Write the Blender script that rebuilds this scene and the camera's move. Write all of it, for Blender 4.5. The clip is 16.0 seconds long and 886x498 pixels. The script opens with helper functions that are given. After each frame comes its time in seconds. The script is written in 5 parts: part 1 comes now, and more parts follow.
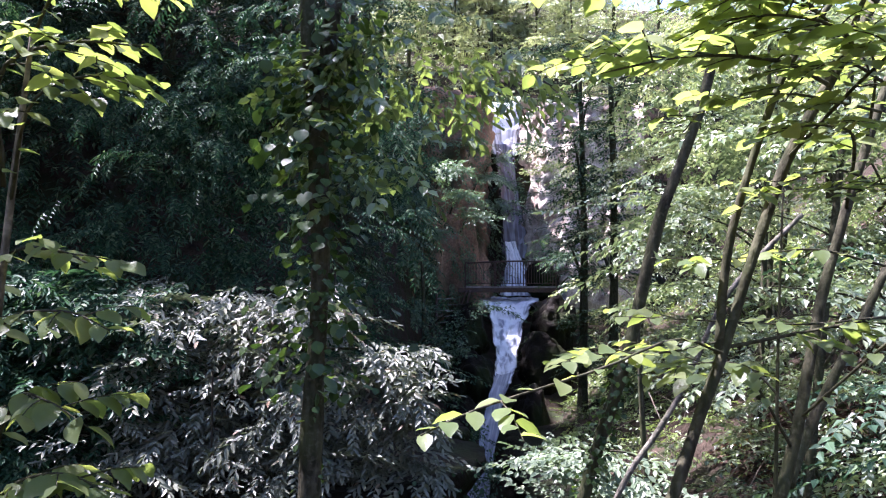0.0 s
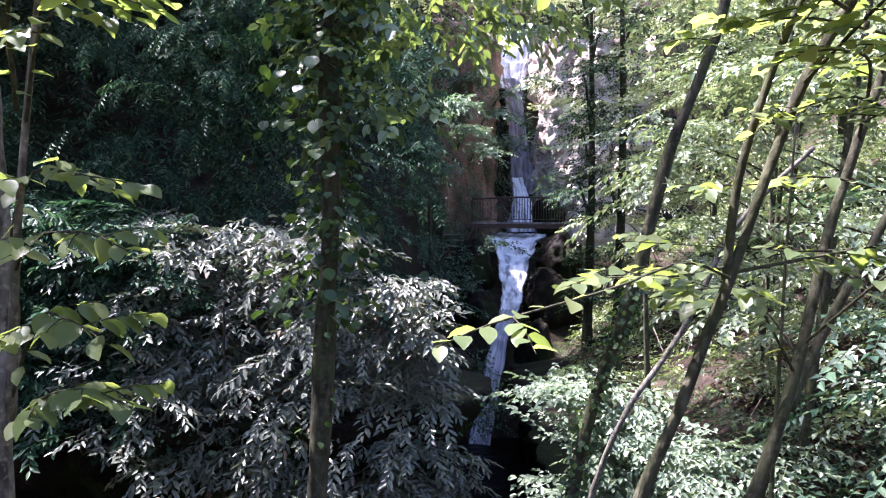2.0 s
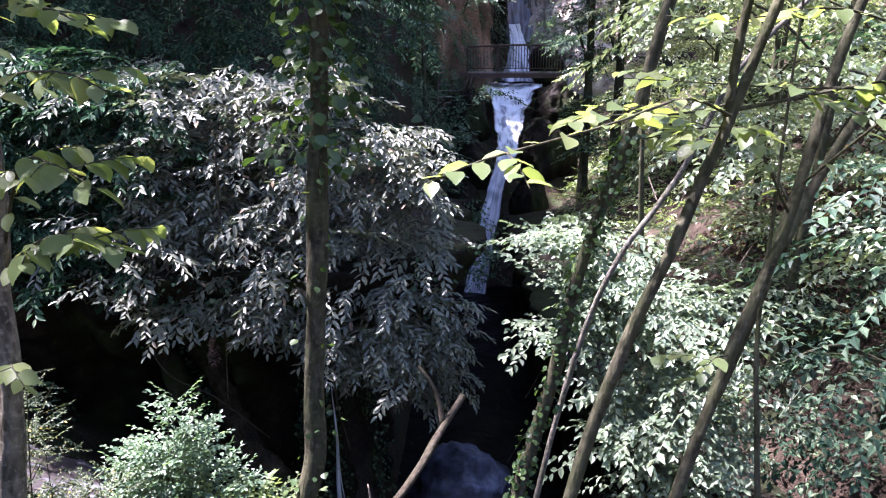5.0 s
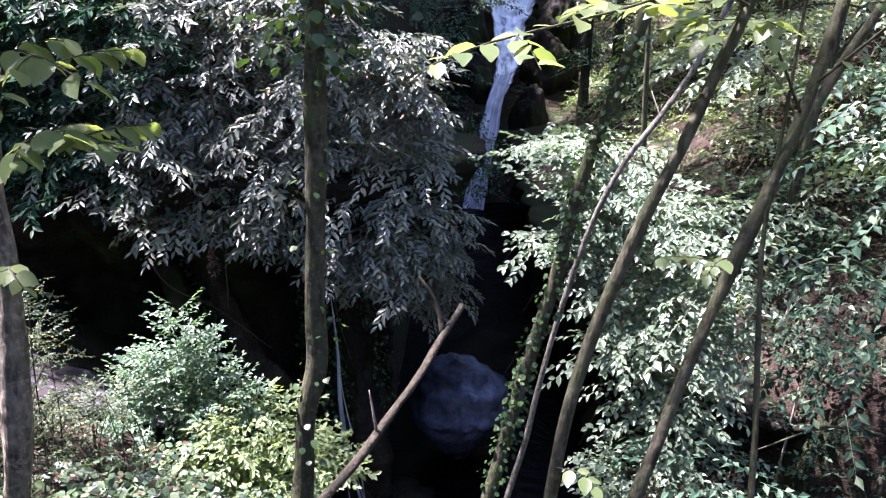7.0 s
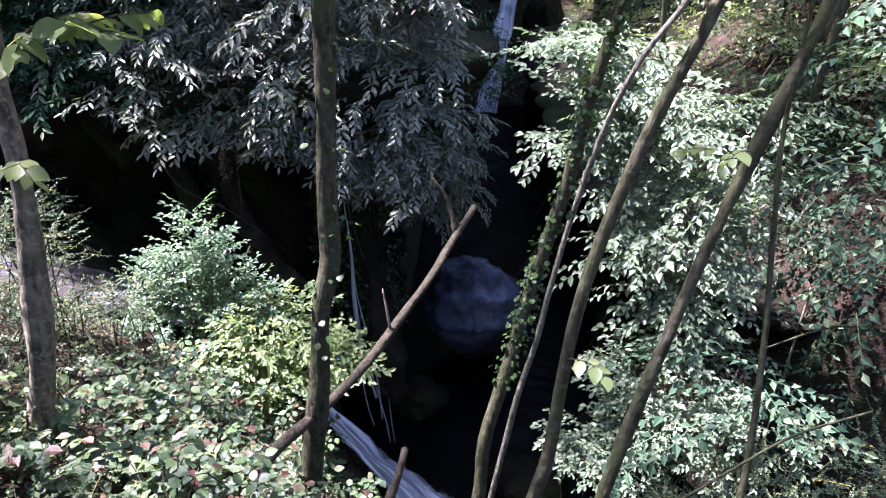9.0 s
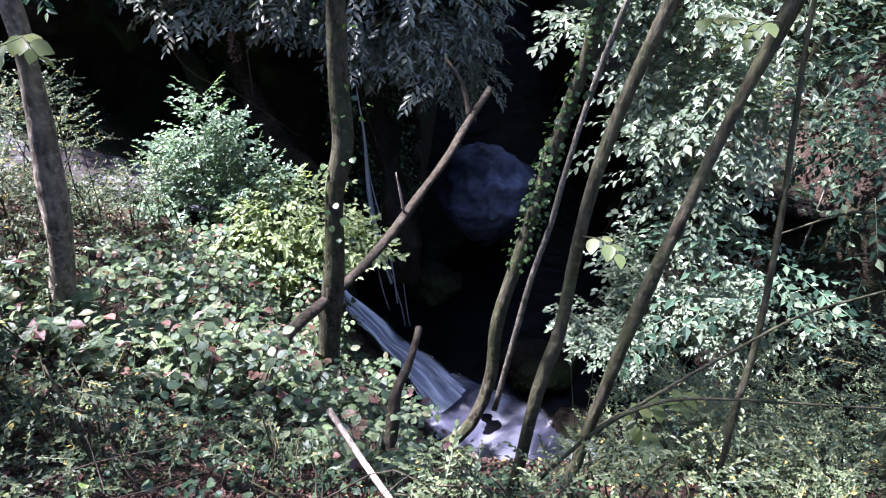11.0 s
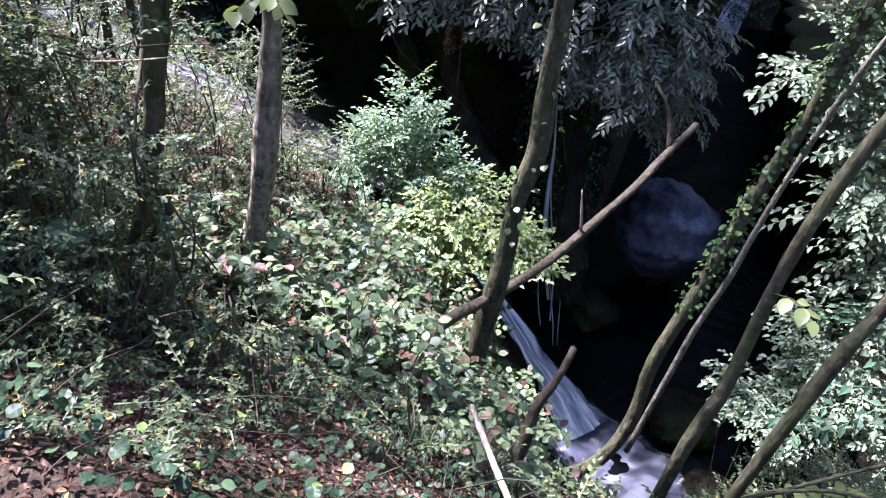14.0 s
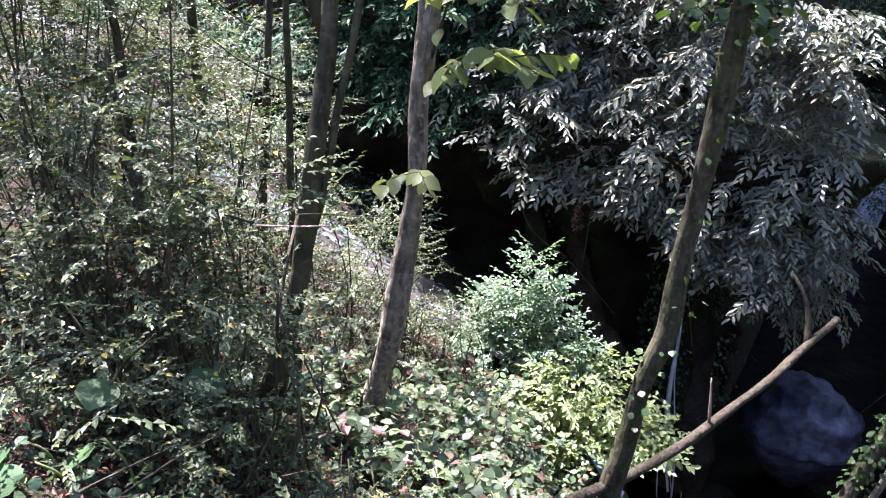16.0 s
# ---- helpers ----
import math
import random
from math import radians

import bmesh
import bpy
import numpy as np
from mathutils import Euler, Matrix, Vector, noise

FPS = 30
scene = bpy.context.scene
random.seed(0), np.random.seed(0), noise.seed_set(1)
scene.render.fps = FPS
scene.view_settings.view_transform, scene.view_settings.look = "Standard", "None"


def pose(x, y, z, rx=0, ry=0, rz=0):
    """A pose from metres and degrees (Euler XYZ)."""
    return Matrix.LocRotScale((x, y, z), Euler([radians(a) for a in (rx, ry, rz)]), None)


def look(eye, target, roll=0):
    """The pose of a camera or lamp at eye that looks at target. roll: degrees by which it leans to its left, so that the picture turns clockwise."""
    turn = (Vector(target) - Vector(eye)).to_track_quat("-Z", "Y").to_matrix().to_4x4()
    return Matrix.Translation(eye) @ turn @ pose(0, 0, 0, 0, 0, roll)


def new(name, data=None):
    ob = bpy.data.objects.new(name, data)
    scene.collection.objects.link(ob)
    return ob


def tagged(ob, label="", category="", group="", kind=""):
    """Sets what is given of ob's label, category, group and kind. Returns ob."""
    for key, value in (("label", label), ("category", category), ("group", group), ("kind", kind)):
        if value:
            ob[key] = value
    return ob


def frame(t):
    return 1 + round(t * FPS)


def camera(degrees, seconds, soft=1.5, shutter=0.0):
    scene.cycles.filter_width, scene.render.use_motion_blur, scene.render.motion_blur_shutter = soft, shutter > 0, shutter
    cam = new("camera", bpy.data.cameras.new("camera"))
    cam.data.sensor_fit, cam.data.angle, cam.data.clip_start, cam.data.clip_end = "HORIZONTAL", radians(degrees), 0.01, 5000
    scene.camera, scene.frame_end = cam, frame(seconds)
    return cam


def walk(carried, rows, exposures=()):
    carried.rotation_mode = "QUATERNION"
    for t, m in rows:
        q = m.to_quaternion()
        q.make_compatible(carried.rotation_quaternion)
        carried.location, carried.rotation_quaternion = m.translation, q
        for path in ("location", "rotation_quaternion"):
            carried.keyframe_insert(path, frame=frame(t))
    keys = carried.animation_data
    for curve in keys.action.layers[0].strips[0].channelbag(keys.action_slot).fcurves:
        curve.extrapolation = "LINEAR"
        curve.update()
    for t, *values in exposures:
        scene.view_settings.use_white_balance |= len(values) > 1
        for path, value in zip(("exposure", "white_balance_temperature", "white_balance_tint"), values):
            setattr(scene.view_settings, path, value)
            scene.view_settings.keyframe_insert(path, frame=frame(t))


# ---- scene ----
cam = camera(59.4, 16.0, soft=1.15)
# seconds, place in metres (the first eye is the origin), yaw, pitch, roll in degrees
ROWS = [
    (0.0, 0.000, 0.000, 0.000, -0.00, 2.50, -0.00),
    (0.5, -0.012, -0.010, -0.007, 0.80, 1.50, -0.39),
    (1.0, -0.014, -0.016, -0.021, 0.99, 0.13, -0.36),
    (1.5, -0.016, -0.030, -0.031, 0.64, -0.85, -0.40),
    (2.0, -0.021, -0.031, -0.045, 0.46, -2.17, -0.35),
    (2.5, -0.019, -0.026, -0.053, 0.45, -3.51, -0.16),
    (3.0, -0.018, -0.009, -0.062, 0.23, -5.95, -0.39),
    (3.5, -0.018, -0.002, -0.070, 0.35, -7.71, -0.43),
    (4.0, -0.016, 0.010, -0.077, 0.33, -9.63, -0.30),
    (4.5, -0.018, 0.011, -0.089, 0.14, -11.22, -0.36),
    (5.0, -0.012, 0.016, -0.093, 0.08, -12.96, -0.00),
    (7.5, -0.033, 0.061, -0.191, -0.07, -20.56, -0.14),
    (8.0, -0.030, 0.062, -0.202, 0.27, -22.25, 0.32),
    (10.5, -0.027, 0.060, -0.268, 1.46, -31.87, 0.35),
    (11.0, -0.023, 0.057, -0.282, 1.72, -33.96, 0.85),
    (11.5, -0.023, 0.058, -0.303, 1.67, -35.94, 0.92),
    (12.0, -0.034, 0.063, -0.309, 3.95, -36.38, 1.17),
    (12.5, -0.047, 0.056, -0.306, 7.79, -36.54, 0.46),
    (13.0, -0.058, 0.055, -0.315, 11.60, -35.42, -1.51),
    (13.5, -0.071, 0.052, -0.314, 14.97, -34.44, -1.91),
    (14.0, -0.088, 0.052, -0.318, 18.53, -33.44, -3.13),
    (14.5, -0.121, 0.059, -0.310, 19.73, -32.50, -3.76),
    (15.0, -0.125, 0.057, -0.304, 22.51, -27.60, -3.77),
    (15.5, -0.129, 0.051, -0.296, 25.30, -23.84, -3.12),
    (16.0, -0.134, 0.040, -0.293, 28.18, -21.73, -3.25),
]
walk(cam, [(t, pose(x, y, z, 90 + pitch, roll, yaw)) for t, x, y, z, yaw, pitch, roll in ROWS],
     exposures=[(0.0, 2.85, 5650, 33), (2.0, 3.08, 5700, 34), (3.0, 2.9, 5720, 34), (3.5, 3.2, 5720, 35), (4.5, 3.08, 5740, 36), (5.0, 3.27, 5750, 36), (8.0, 3.28, 5700, 34), (10.5, 3.1, 5600, 33), (12.0, 3.05, 5450, 32), (14.0, 3.2, 5600, 31), (16.0, 3.4, 5850, 32)])

# ---------------------------------------------------------------- light
SUN_TO = Vector((-0.42, 0.13, 0.89)).normalized()
world = bpy.data.worlds.new("sky")
scene.world = world
world.use_nodes = True
sky = world.node_tree.nodes.new("ShaderNodeTexSky")
sky.sky_type, sky.sun_disc = "NISHITA", False
sky.sun_elevation = math.asin(SUN_TO.z)
sky.sun_rotation = math.atan2(SUN_TO.x, SUN_TO.y)
world.node_tree.links.new(sky.outputs[0], world.node_tree.nodes["Background"].inputs[0])
world.node_tree.nodes["Background"].inputs[1].default_value = 0.08
sun = new("sun", bpy.data.lights.new("sun", "SUN"))
sun.data.energy, sun.data.angle, sun.data.color = 5.0, radians(1.2), (1.0, 0.95, 0.86)
sun.matrix_world = look(SUN_TO * 60, (0, 0, 0))


# ---------------------------------------------------------------- materials
def material(name):
    m = bpy.data.materials.new(name)
    m.use_nodes = True
    return m, m.node_tree, m.node_tree.nodes["Principled BSDF"]


def ramp(tree, fac, stops):
    r = tree.nodes.new("ShaderNodeValToRGB")
    while len(r.color_ramp.elements) < len(stops):
        r.color_ramp.elements.new(0.5)
    for e, (p, c) in zip(r.color_ramp.elements, stops):
        e.position, e.color = p, (*c, 1)
    tree.links.new(fac, r.inputs[0])
    return r.outputs[0]


def noise_node(tree, scale, detail=4.0, vec=None, kind="ShaderNodeTexNoise"):
    n = tree.nodes.new(kind)
    n.inputs["Scale"].default_value = scale
    if kind == "ShaderNodeTexNoise":
        n.inputs["Detail"].default_value = detail
    if vec is not None:
        tree.links.new(vec, n.inputs["Vector"])
    return n


def object_vec(tree, scale=(1, 1, 1)):
    co = tree.nodes.new("ShaderNodeTexCoord")
    mp = tree.nodes.new("ShaderNodeMapping")
    mp.inputs["Scale"].default_value = scale
    tree.links.new(co.outputs["Object"], mp.inputs["Vector"])
    return mp.outputs[0]


def mix_colour(tree, fac, a, b, mode="MIX"):
    n = tree.nodes.new("ShaderNodeMix")
    n.data_type, n.blend_type = "RGBA", mode
    if isinstance(fac, float):
        n.inputs[0].default_value = fac
    else:
        tree.links.new(fac, n.inputs[0])
    for k, v in ((6, a), (7, b)):
        if isinstance(v, tuple):
            n.inputs[k].default_value = (*v, 1)
        else:
            tree.links.new(v, n.inputs[k])
    return n.outputs[2]


def bump(tree, height, strength, distance, bsdf):
    b = tree.nodes.new("ShaderNodeBump")
    b.inputs["Strength"].default_value, b.inputs["Distance"].default_value = strength, distance
    tree.links.new(height, b.inputs["Height"])
    tree.links.new(b.outputs[0], bsdf.inputs["Normal"])
    return b


def leaf_material(name, stops, glow, rough=0.42, gloss=0.45, thin=0.4, single=False):
    """A thin leaf: gloss and colour from above, light through it; each leaf has its own tint."""
    m, tree, b = material(name)
    if single:
        rnd = tree.nodes.new("ShaderNodeObjectInfo").outputs["Random"]
    else:
        rnd = tree.nodes.new("ShaderNodeNewGeometry").outputs["Random Per Island"]
    col = ramp(tree, rnd, stops)
    n = noise_node(tree, 9.0, 3.0, object_vec(tree))
    shade = ramp(tree, n.outputs["Fac"], [(0.3, (0.72, 0.72, 0.72)), (0.7, (1.15, 1.15, 1.15))])
    col = mix_colour(tree, 1.0, col, shade, "MULTIPLY")
    tree.links.new(col, b.inputs["Base Color"])
    b.inputs["Roughness"].default_value = rough
    b.inputs["Specular IOR Level"].default_value = gloss
    t = tree.nodes.new("ShaderNodeBsdfTranslucent")
    tree.links.new(mix_colour(tree, 1.0, col, glow, "MULTIPLY"), t.inputs["Color"])
    x = tree.nodes.new("ShaderNodeMixShader")
    x.inputs[0].default_value = thin
    tree.links.new(b.outputs[0], x.inputs[1])
    tree.links.new(t.outputs[0], x.inputs[2])
    tree.links.new(x.outputs[0], tree.nodes["Material Output"].inputs["Surface"])
    fine = noise_node(tree, 160.0, 2.0, object_vec(tree))
    bump(tree, fine.outputs["Fac"], 0.25, 0.004, b)
    return m


def bark_material(name, dark, light, moss, moss_amount=0.5, scale=1.0):
    m, tree, b = material(name)
    v = object_vec(tree, (1, 1, 0.35))
    n = noise_node(tree, 26 * scale, 6.0, v)
    col = ramp(tree, n.outputs["Fac"], [(0.36, dark), (0.64, light)])
    big = noise_node(tree, 5 * scale, 4.0, object_vec(tree))
    col = mix_colour(tree, ramp(tree, big.outputs["Fac"], [(0.56 - 0.25 * moss_amount, (0, 0, 0)), (0.80, (0.9, 0.9, 0.9))]), col, moss)
    spots = noise_node(tree, 34 * scale, 5.0, object_vec(tree))
    col = mix_colour(tree, ramp(tree, spots.outputs["Fac"], [(0.52, (0, 0, 0)), (0.70, (0.6, 0.6, 0.6))]), col, tuple(min(1, 1.6 * c) for c in light))
    tree.links.new(col, b.inputs["Base Color"])
    b.inputs["Roughness"].default_value = 0.9
    b.inputs["Specular IOR Level"].default_value = 0.15
    bump(tree, n.outputs["Fac"], 1.0, 0.02, b)
    return m


def rock_material(name, stops, rough, scale=1.0, moss=None, streak=0.35, spec=0.12):
    m, tree, b = material(name)
    n = noise_node(tree, 1.7 * scale, 8.0, object_vec(tree, (1, 1, streak)))
    col = ramp(tree, n.outputs["Fac"], stops)
    fine = noise_node(tree, 19 * scale, 6.0, object_vec(tree))
    col = mix_colour(tree, 1.0, col, ramp(tree, fine.outputs["Fac"], [(0.3, (0.55, 0.55, 0.55)), (0.7, (1.3, 1.3, 1.3))]), "MULTIPLY")
    if moss:
        big = noise_node(tree, 0.9 * scale, 5.0, object_vec(tree, (1, 1, 0.6)))
        col = mix_colour(tree, ramp(tree, big.outputs["Fac"], [(0.48, (0, 0, 0)), (0.62, (1, 1, 1))]), col, moss)
    tree.links.new(col, b.inputs["Base Color"])
    b.inputs["Roughness"].default_value = rough
    b.inputs["Specular IOR Level"].default_value = spec
    bump(tree, fine.outputs["Fac"], 0.8, 0.05, b)
    return m


def white_water(name, scale, steps=(0.34, 0.50, 0.68), base=(0.06, 0.06, 0.075), relief=0.05, soft=0.5):
    """Broken, falling water: silky white strands over dark glassy water, torn and thin towards its edges."""
    m, tree, b = material(name)
    co = tree.nodes.new("ShaderNodeTexCoord").outputs["UV"]
    mp = tree.nodes.new("ShaderNodeMapping")
    mp.inputs["Scale"].default_value = scale
    tree.links.new(co, mp.inputs["Vector"])
    n = noise_node(tree, 1.0, 7.0, mp.outputs[0])
    n.inputs["Distortion"].default_value = 0.6
    col = ramp(tree, n.outputs["Fac"], [(steps[0], base), (steps[1], (0.28, 0.29, 0.35)), (steps[2], (0.84, 0.85, 0.90))])
    tree.links.new(col, b.inputs["Base Color"])
    b.inputs["Roughness"].default_value = 0.35
    bump(tree, n.outputs["Fac"], 0.7, relief, b)
    sep = tree.nodes.new("ShaderNodeSeparateXYZ")
    tree.links.new(co, sep.inputs[0])
    edge = ramp(tree, sep.outputs["X"], [(0.0, (0, 0, 0)), (0.22, (1, 1, 1)), (0.78, (1, 1, 1)), (1.0, (0, 0, 0))])
    torn = mix_colour(tree, soft, edge, n.outputs["Fac"])
    tree.links.new(ramp(tree, torn, [(0.24, (0, 0, 0)), (0.52, (1, 1, 1))]), b.inputs["Alpha"])
    return m


M_HORN = leaf_material("hornbeam_leaf", [(0.0, (0.085, 0.13, 0.045)), (0.5, (0.13, 0.185, 0.06)), (1.0, (0.19, 0.25, 0.085))], (1.5, 1.5, 0.8), 0.36, 0.75, 0.32)
M_HORN_ONE = leaf_material("hornbeam_large_leaf", [(0.0, (0.12, 0.17, 0.065)), (0.6, (0.17, 0.22, 0.085)), (1.0, (0.25, 0.29, 0.12))], (1.7, 1.65, 0.75), 0.40, 0.5, 0.60, True)
# far foliage: the washed-out look of haze and glare put into the colour
M_FAR = leaf_material("haze_washed_leaf", [(0.0, (0.15, 0.195, 0.085)), (0.5, (0.25, 0.295, 0.14)), (1.0, (0.38, 0.42, 0.22))], (1.3, 1.3, 0.9), 0.36, 0.75, 0.3)
M_BANK = leaf_material("pale_bank_leaf", [(0.0, (0.095, 0.140, 0.072)), (0.5, (0.155, 0.205, 0.110)), (1.0, (0.26, 0.30, 0.175))], (1.4, 1.45, 0.9), 0.34, 0.75, 0.3)
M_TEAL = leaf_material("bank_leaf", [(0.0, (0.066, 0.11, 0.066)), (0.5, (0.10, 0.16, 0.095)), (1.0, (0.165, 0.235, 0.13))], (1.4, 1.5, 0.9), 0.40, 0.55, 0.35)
# leaf paled for sprays in the sun: sunlight put into the colour
M_MINT = leaf_material("sun_paled_leaf", [(0.0, (0.075, 0.110, 0.066)), (0.5, (0.125, 0.168, 0.105)), (1.0, (0.215, 0.26, 0.165))], (1.3, 1.4, 0.9), 0.42, 0.45, 0.3)
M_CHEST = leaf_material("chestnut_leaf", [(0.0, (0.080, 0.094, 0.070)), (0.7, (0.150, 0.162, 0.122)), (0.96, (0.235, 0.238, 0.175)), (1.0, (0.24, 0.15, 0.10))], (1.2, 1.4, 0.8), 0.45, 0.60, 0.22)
# dark copy of the overhanging tree's leaf: shade put into the colour
M_SPRAY = leaf_material("shade_darkened_leaf", [(0.0, (0.007, 0.023, 0.013)), (0.55, (0.024, 0.064, 0.035)), (0.85, (0.058, 0.110, 0.060)), (1.0, (0.15, 0.20, 0.12))], (1.3, 1.5, 0.9), 0.45, 0.10, 0.22)
M_GROUND_IVY = leaf_material("creeping_ivy_leaf", [(0.0, (0.014, 0.032, 0.017)), (0.6, (0.030, 0.058, 0.030)), (0.93, (0.070, 0.11, 0.055)), (1.0, (0.18, 0.25, 0.07))], (1.5, 1.6, 0.7), 0.42, 0.16, 0.22)
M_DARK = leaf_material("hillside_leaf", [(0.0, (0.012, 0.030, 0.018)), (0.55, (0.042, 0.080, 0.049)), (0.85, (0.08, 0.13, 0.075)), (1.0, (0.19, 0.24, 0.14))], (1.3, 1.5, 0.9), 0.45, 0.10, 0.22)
M_BOX = leaf_material("box_leaf", [(0.0, (0.030, 0.050, 0.021)), (0.6, (0.062, 0.086, 0.037)), (0.96, (0.125, 0.148, 0.066)), (1.0, (0.45, 0.32, 0.07))], (1.3, 1.4, 0.8), 0.48, 0.35, 0.25)
M_IVY = leaf_material("ivy_leaf", [(0.0, (0.022, 0.045, 0.018)), (0.6, (0.038, 0.072, 0.025)), (1.0, (0.10, 0.16, 0.045))], (1.7, 1.8, 0.7), 0.42, 0.22, 0.3)
M_BRAMBLE = leaf_material("bramble_leaf", [(0.0, (0.045, 0.080, 0.042)), (0.5, (0.10, 0.145, 0.065)), (0.8, (0.18, 0.225, 0.11)), (0.9, (0.16, 0.08, 0.06)), (1.0, (0.12, 0.055, 0.045))], (1.4, 1.5, 0.8), 0.45, 0.40, 0.3)
M_IVY_ONE = leaf_material("ivy_large_leaf", [(0.0, (0.03, 0.06, 0.022)), (0.6, (0.05, 0.09, 0.03)), (1.0, (0.085, 0.13, 0.036))], (1.7, 1.8, 0.6), 0.38, 0.35, 0.3, True)
M_BRAMBLE_ONE = leaf_material("bramble_large_leaf", [(0.0, (0.040, 0.075, 0.040)), (0.35, (0.075, 0.120, 0.062)), (0.6, (0.13, 0.19, 0.075)), (0.88, (0.22, 0.27, 0.14)), (0.95, (0.15, 0.085, 0.055)), (1.0, (0.12, 0.050, 0.045))], (1.4, 1.5, 0.8), 0.45, 0.40, 0.3, True)
M_BRAMBLE_GREEN = leaf_material("broad_green_leaf", [(0.0, (0.045, 0.09, 0.04)), (1.0, (0.08, 0.13, 0.055))], (1.5, 1.6, 0.7), 0.5, 0.15, 0.3, True)
M_LIME = leaf_material("lime_green_leaf", [(0.0, (0.135, 0.185, 0.080)), (0.6, (0.20, 0.255, 0.115)), (1.0, (0.30, 0.35, 0.175))], (1.5, 1.5, 0.75), 0.5, 0.3, 0.4)
M_LITTER = leaf_material("dead_leaf", [(0.0, (0.030, 0.016, 0.012)), (0.5, (0.070, 0.038, 0.028)), (0.94, (0.15, 0.092, 0.068)), (1.0, (0.38, 0.24, 0.08))], (1.2, 1.0, 0.8), 0.7, 0.2, 0.15)
M_BARK = bark_material("grey_brown_bark", (0.017, 0.015, 0.009), (0.066, 0.060, 0.039), (0.045, 0.055, 0.021), 0.75)
M_BARK_PALE = bark_material("pale_lichened_bark", (0.055, 0.046, 0.036), (0.23, 0.20, 0.155), (0.085, 0.082, 0.05), 0.5)
M_GREY = bark_material("grey_lichened_bark", (0.040, 0.036, 0.028), (0.15, 0.135, 0.11), (0.06, 0.065, 0.035), 0.5)
M_DEAD = bark_material("bare_dead_wood", (0.028, 0.021, 0.015), (0.055, 0.046, 0.034), (0.045, 0.042, 0.024), 0.5)
M_STICK = bark_material("bleached_wood", (0.17, 0.13, 0.10), (0.33, 0.27, 0.22), (0.12, 0.09, 0.07), 0.0)
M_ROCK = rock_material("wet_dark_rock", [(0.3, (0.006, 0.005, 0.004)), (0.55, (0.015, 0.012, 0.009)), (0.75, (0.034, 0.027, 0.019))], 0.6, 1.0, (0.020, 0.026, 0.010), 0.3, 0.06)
M_DOME = rock_material("smooth_blue_grey_rock", [(0.38, (0.010, 0.012, 0.020)), (0.66, (0.14, 0.15, 0.215))], 0.6, 0.5, None, 0.8)
M_BROWN = rock_material("brown_cliff_rock", [(0.3, (0.14, 0.085, 0.06)), (0.55, (0.32, 0.20, 0.135)), (0.75, (0.46, 0.33, 0.24))], 0.8, 0.7, (0.06, 0.065, 0.035), 0.3)
M_PALE = rock_material("pale_sunlit_rock", [(0.35, (0.22, 0.16, 0.13)), (0.5, (0.50, 0.42, 0.37)), (0.7, (0.66, 0.58, 0.52))], 0.8, 1.2, None, 0.6)
M_SOIL = rock_material("leaf_strewn_soil", [(0.3, (0.018, 0.013, 0.009)), (0.55, (0.042, 0.030, 0.022)), (0.75, (0.075, 0.052, 0.039))], 0.95, 2.2, (0.025, 0.03, 0.014), 1.0)
M_FALL = white_water("falling_water", (9.0, 1.6, 1.0), (0.22, 0.38, 0.56), (0.16, 0.16, 0.20))
M_STREAM = white_water("rushing_water", (5.0, 14.0, 1.0), (0.22, 0.36, 0.52), (0.20, 0.20, 0.24), 0.10)
M_CHUTE = white_water("streaked_water", (8.0, 5.0, 1.0), (0.34, 0.50, 0.70), (0.13, 0.13, 0.17), 0.03, 0.55)
M_FOAM = white_water("foaming_water", (3.0, 8.0, 1.0), (0.46, 0.78, 1.0), (0.035, 0.036, 0.055), 0.05, 0.3)
M_SHALLOW = white_water("shallow_water", (6.0, 14.0, 1.0), (0.50, 0.78, 1.0), (0.040, 0.034, 0.033))
M_TAIL = white_water("misty_water", (7.0, 3.0, 1.0), (0.2, 0.5, 0.95), (0.13, 0.14, 0.19), 0.03, 0.3)
M_VEIL = white_water("thin_falling_water", (7.0, 3.0, 1.0), (0.45, 0.80, 1.0), (0.07, 0.055, 0.065))

m_pool, tree_, b_ = material("pool_water")
co_ = object_vec(tree_)
n_ = noise_node(tree_, 1.6, 7.0, co_)
n_.inputs["Distortion"].default_value = 1.0
grad_ = noise_node(tree_, 0.55, 2.0, co_)
tree_.links.new(ramp(tree_, mix_colour(tree_, 0.45, n_.outputs["Fac"], grad_.outputs["Fac"]), [(0.45, (0.0012, 0.0013, 0.0018)), (0.66, (0.004, 0.0045, 0.006)), (0.80, (0.05, 0.055, 0.07))]), b_.inputs["Base Color"])
b_.inputs["Roughness"].default_value = 0.35
b_.inputs["Specular IOR Level"].default_value = 0.03
bump(tree_, n_.outputs["Fac"], 0.5, 0.12, b_)
M_POOL = m_pool

m_iron, tree_, b_ = material("rusty_iron")
n_ = noise_node(tree_, 22.0, 4.0, object_vec(tree_))
tree_.links.new(ramp(tree_, n_.outputs["Fac"], [(0.35, (0.035, 0.025, 0.022)), (0.7, (0.12, 0.06, 0.04))]), b_.inputs["Base Color"])
b_.inputs["Roughness"].default_value = 0.7
bump(tree_, n_.outputs["Fac"], 0.4, 0.005, b_)
M_IRON = m_iron
m_deck, tree_, b_ = material("weathered_deck")
n_ = noise_node(tree_, 9.0, 5.0, object_vec(tree_))
tree_.links.new(ramp(tree_, n_.outputs["Fac"], [(0.3, (0.13, 0.11, 0.10)), (0.7, (0.34, 0.30, 0.27))]), b_.inputs["Base Color"])
b_.inputs["Roughness"].default_value = 0.85
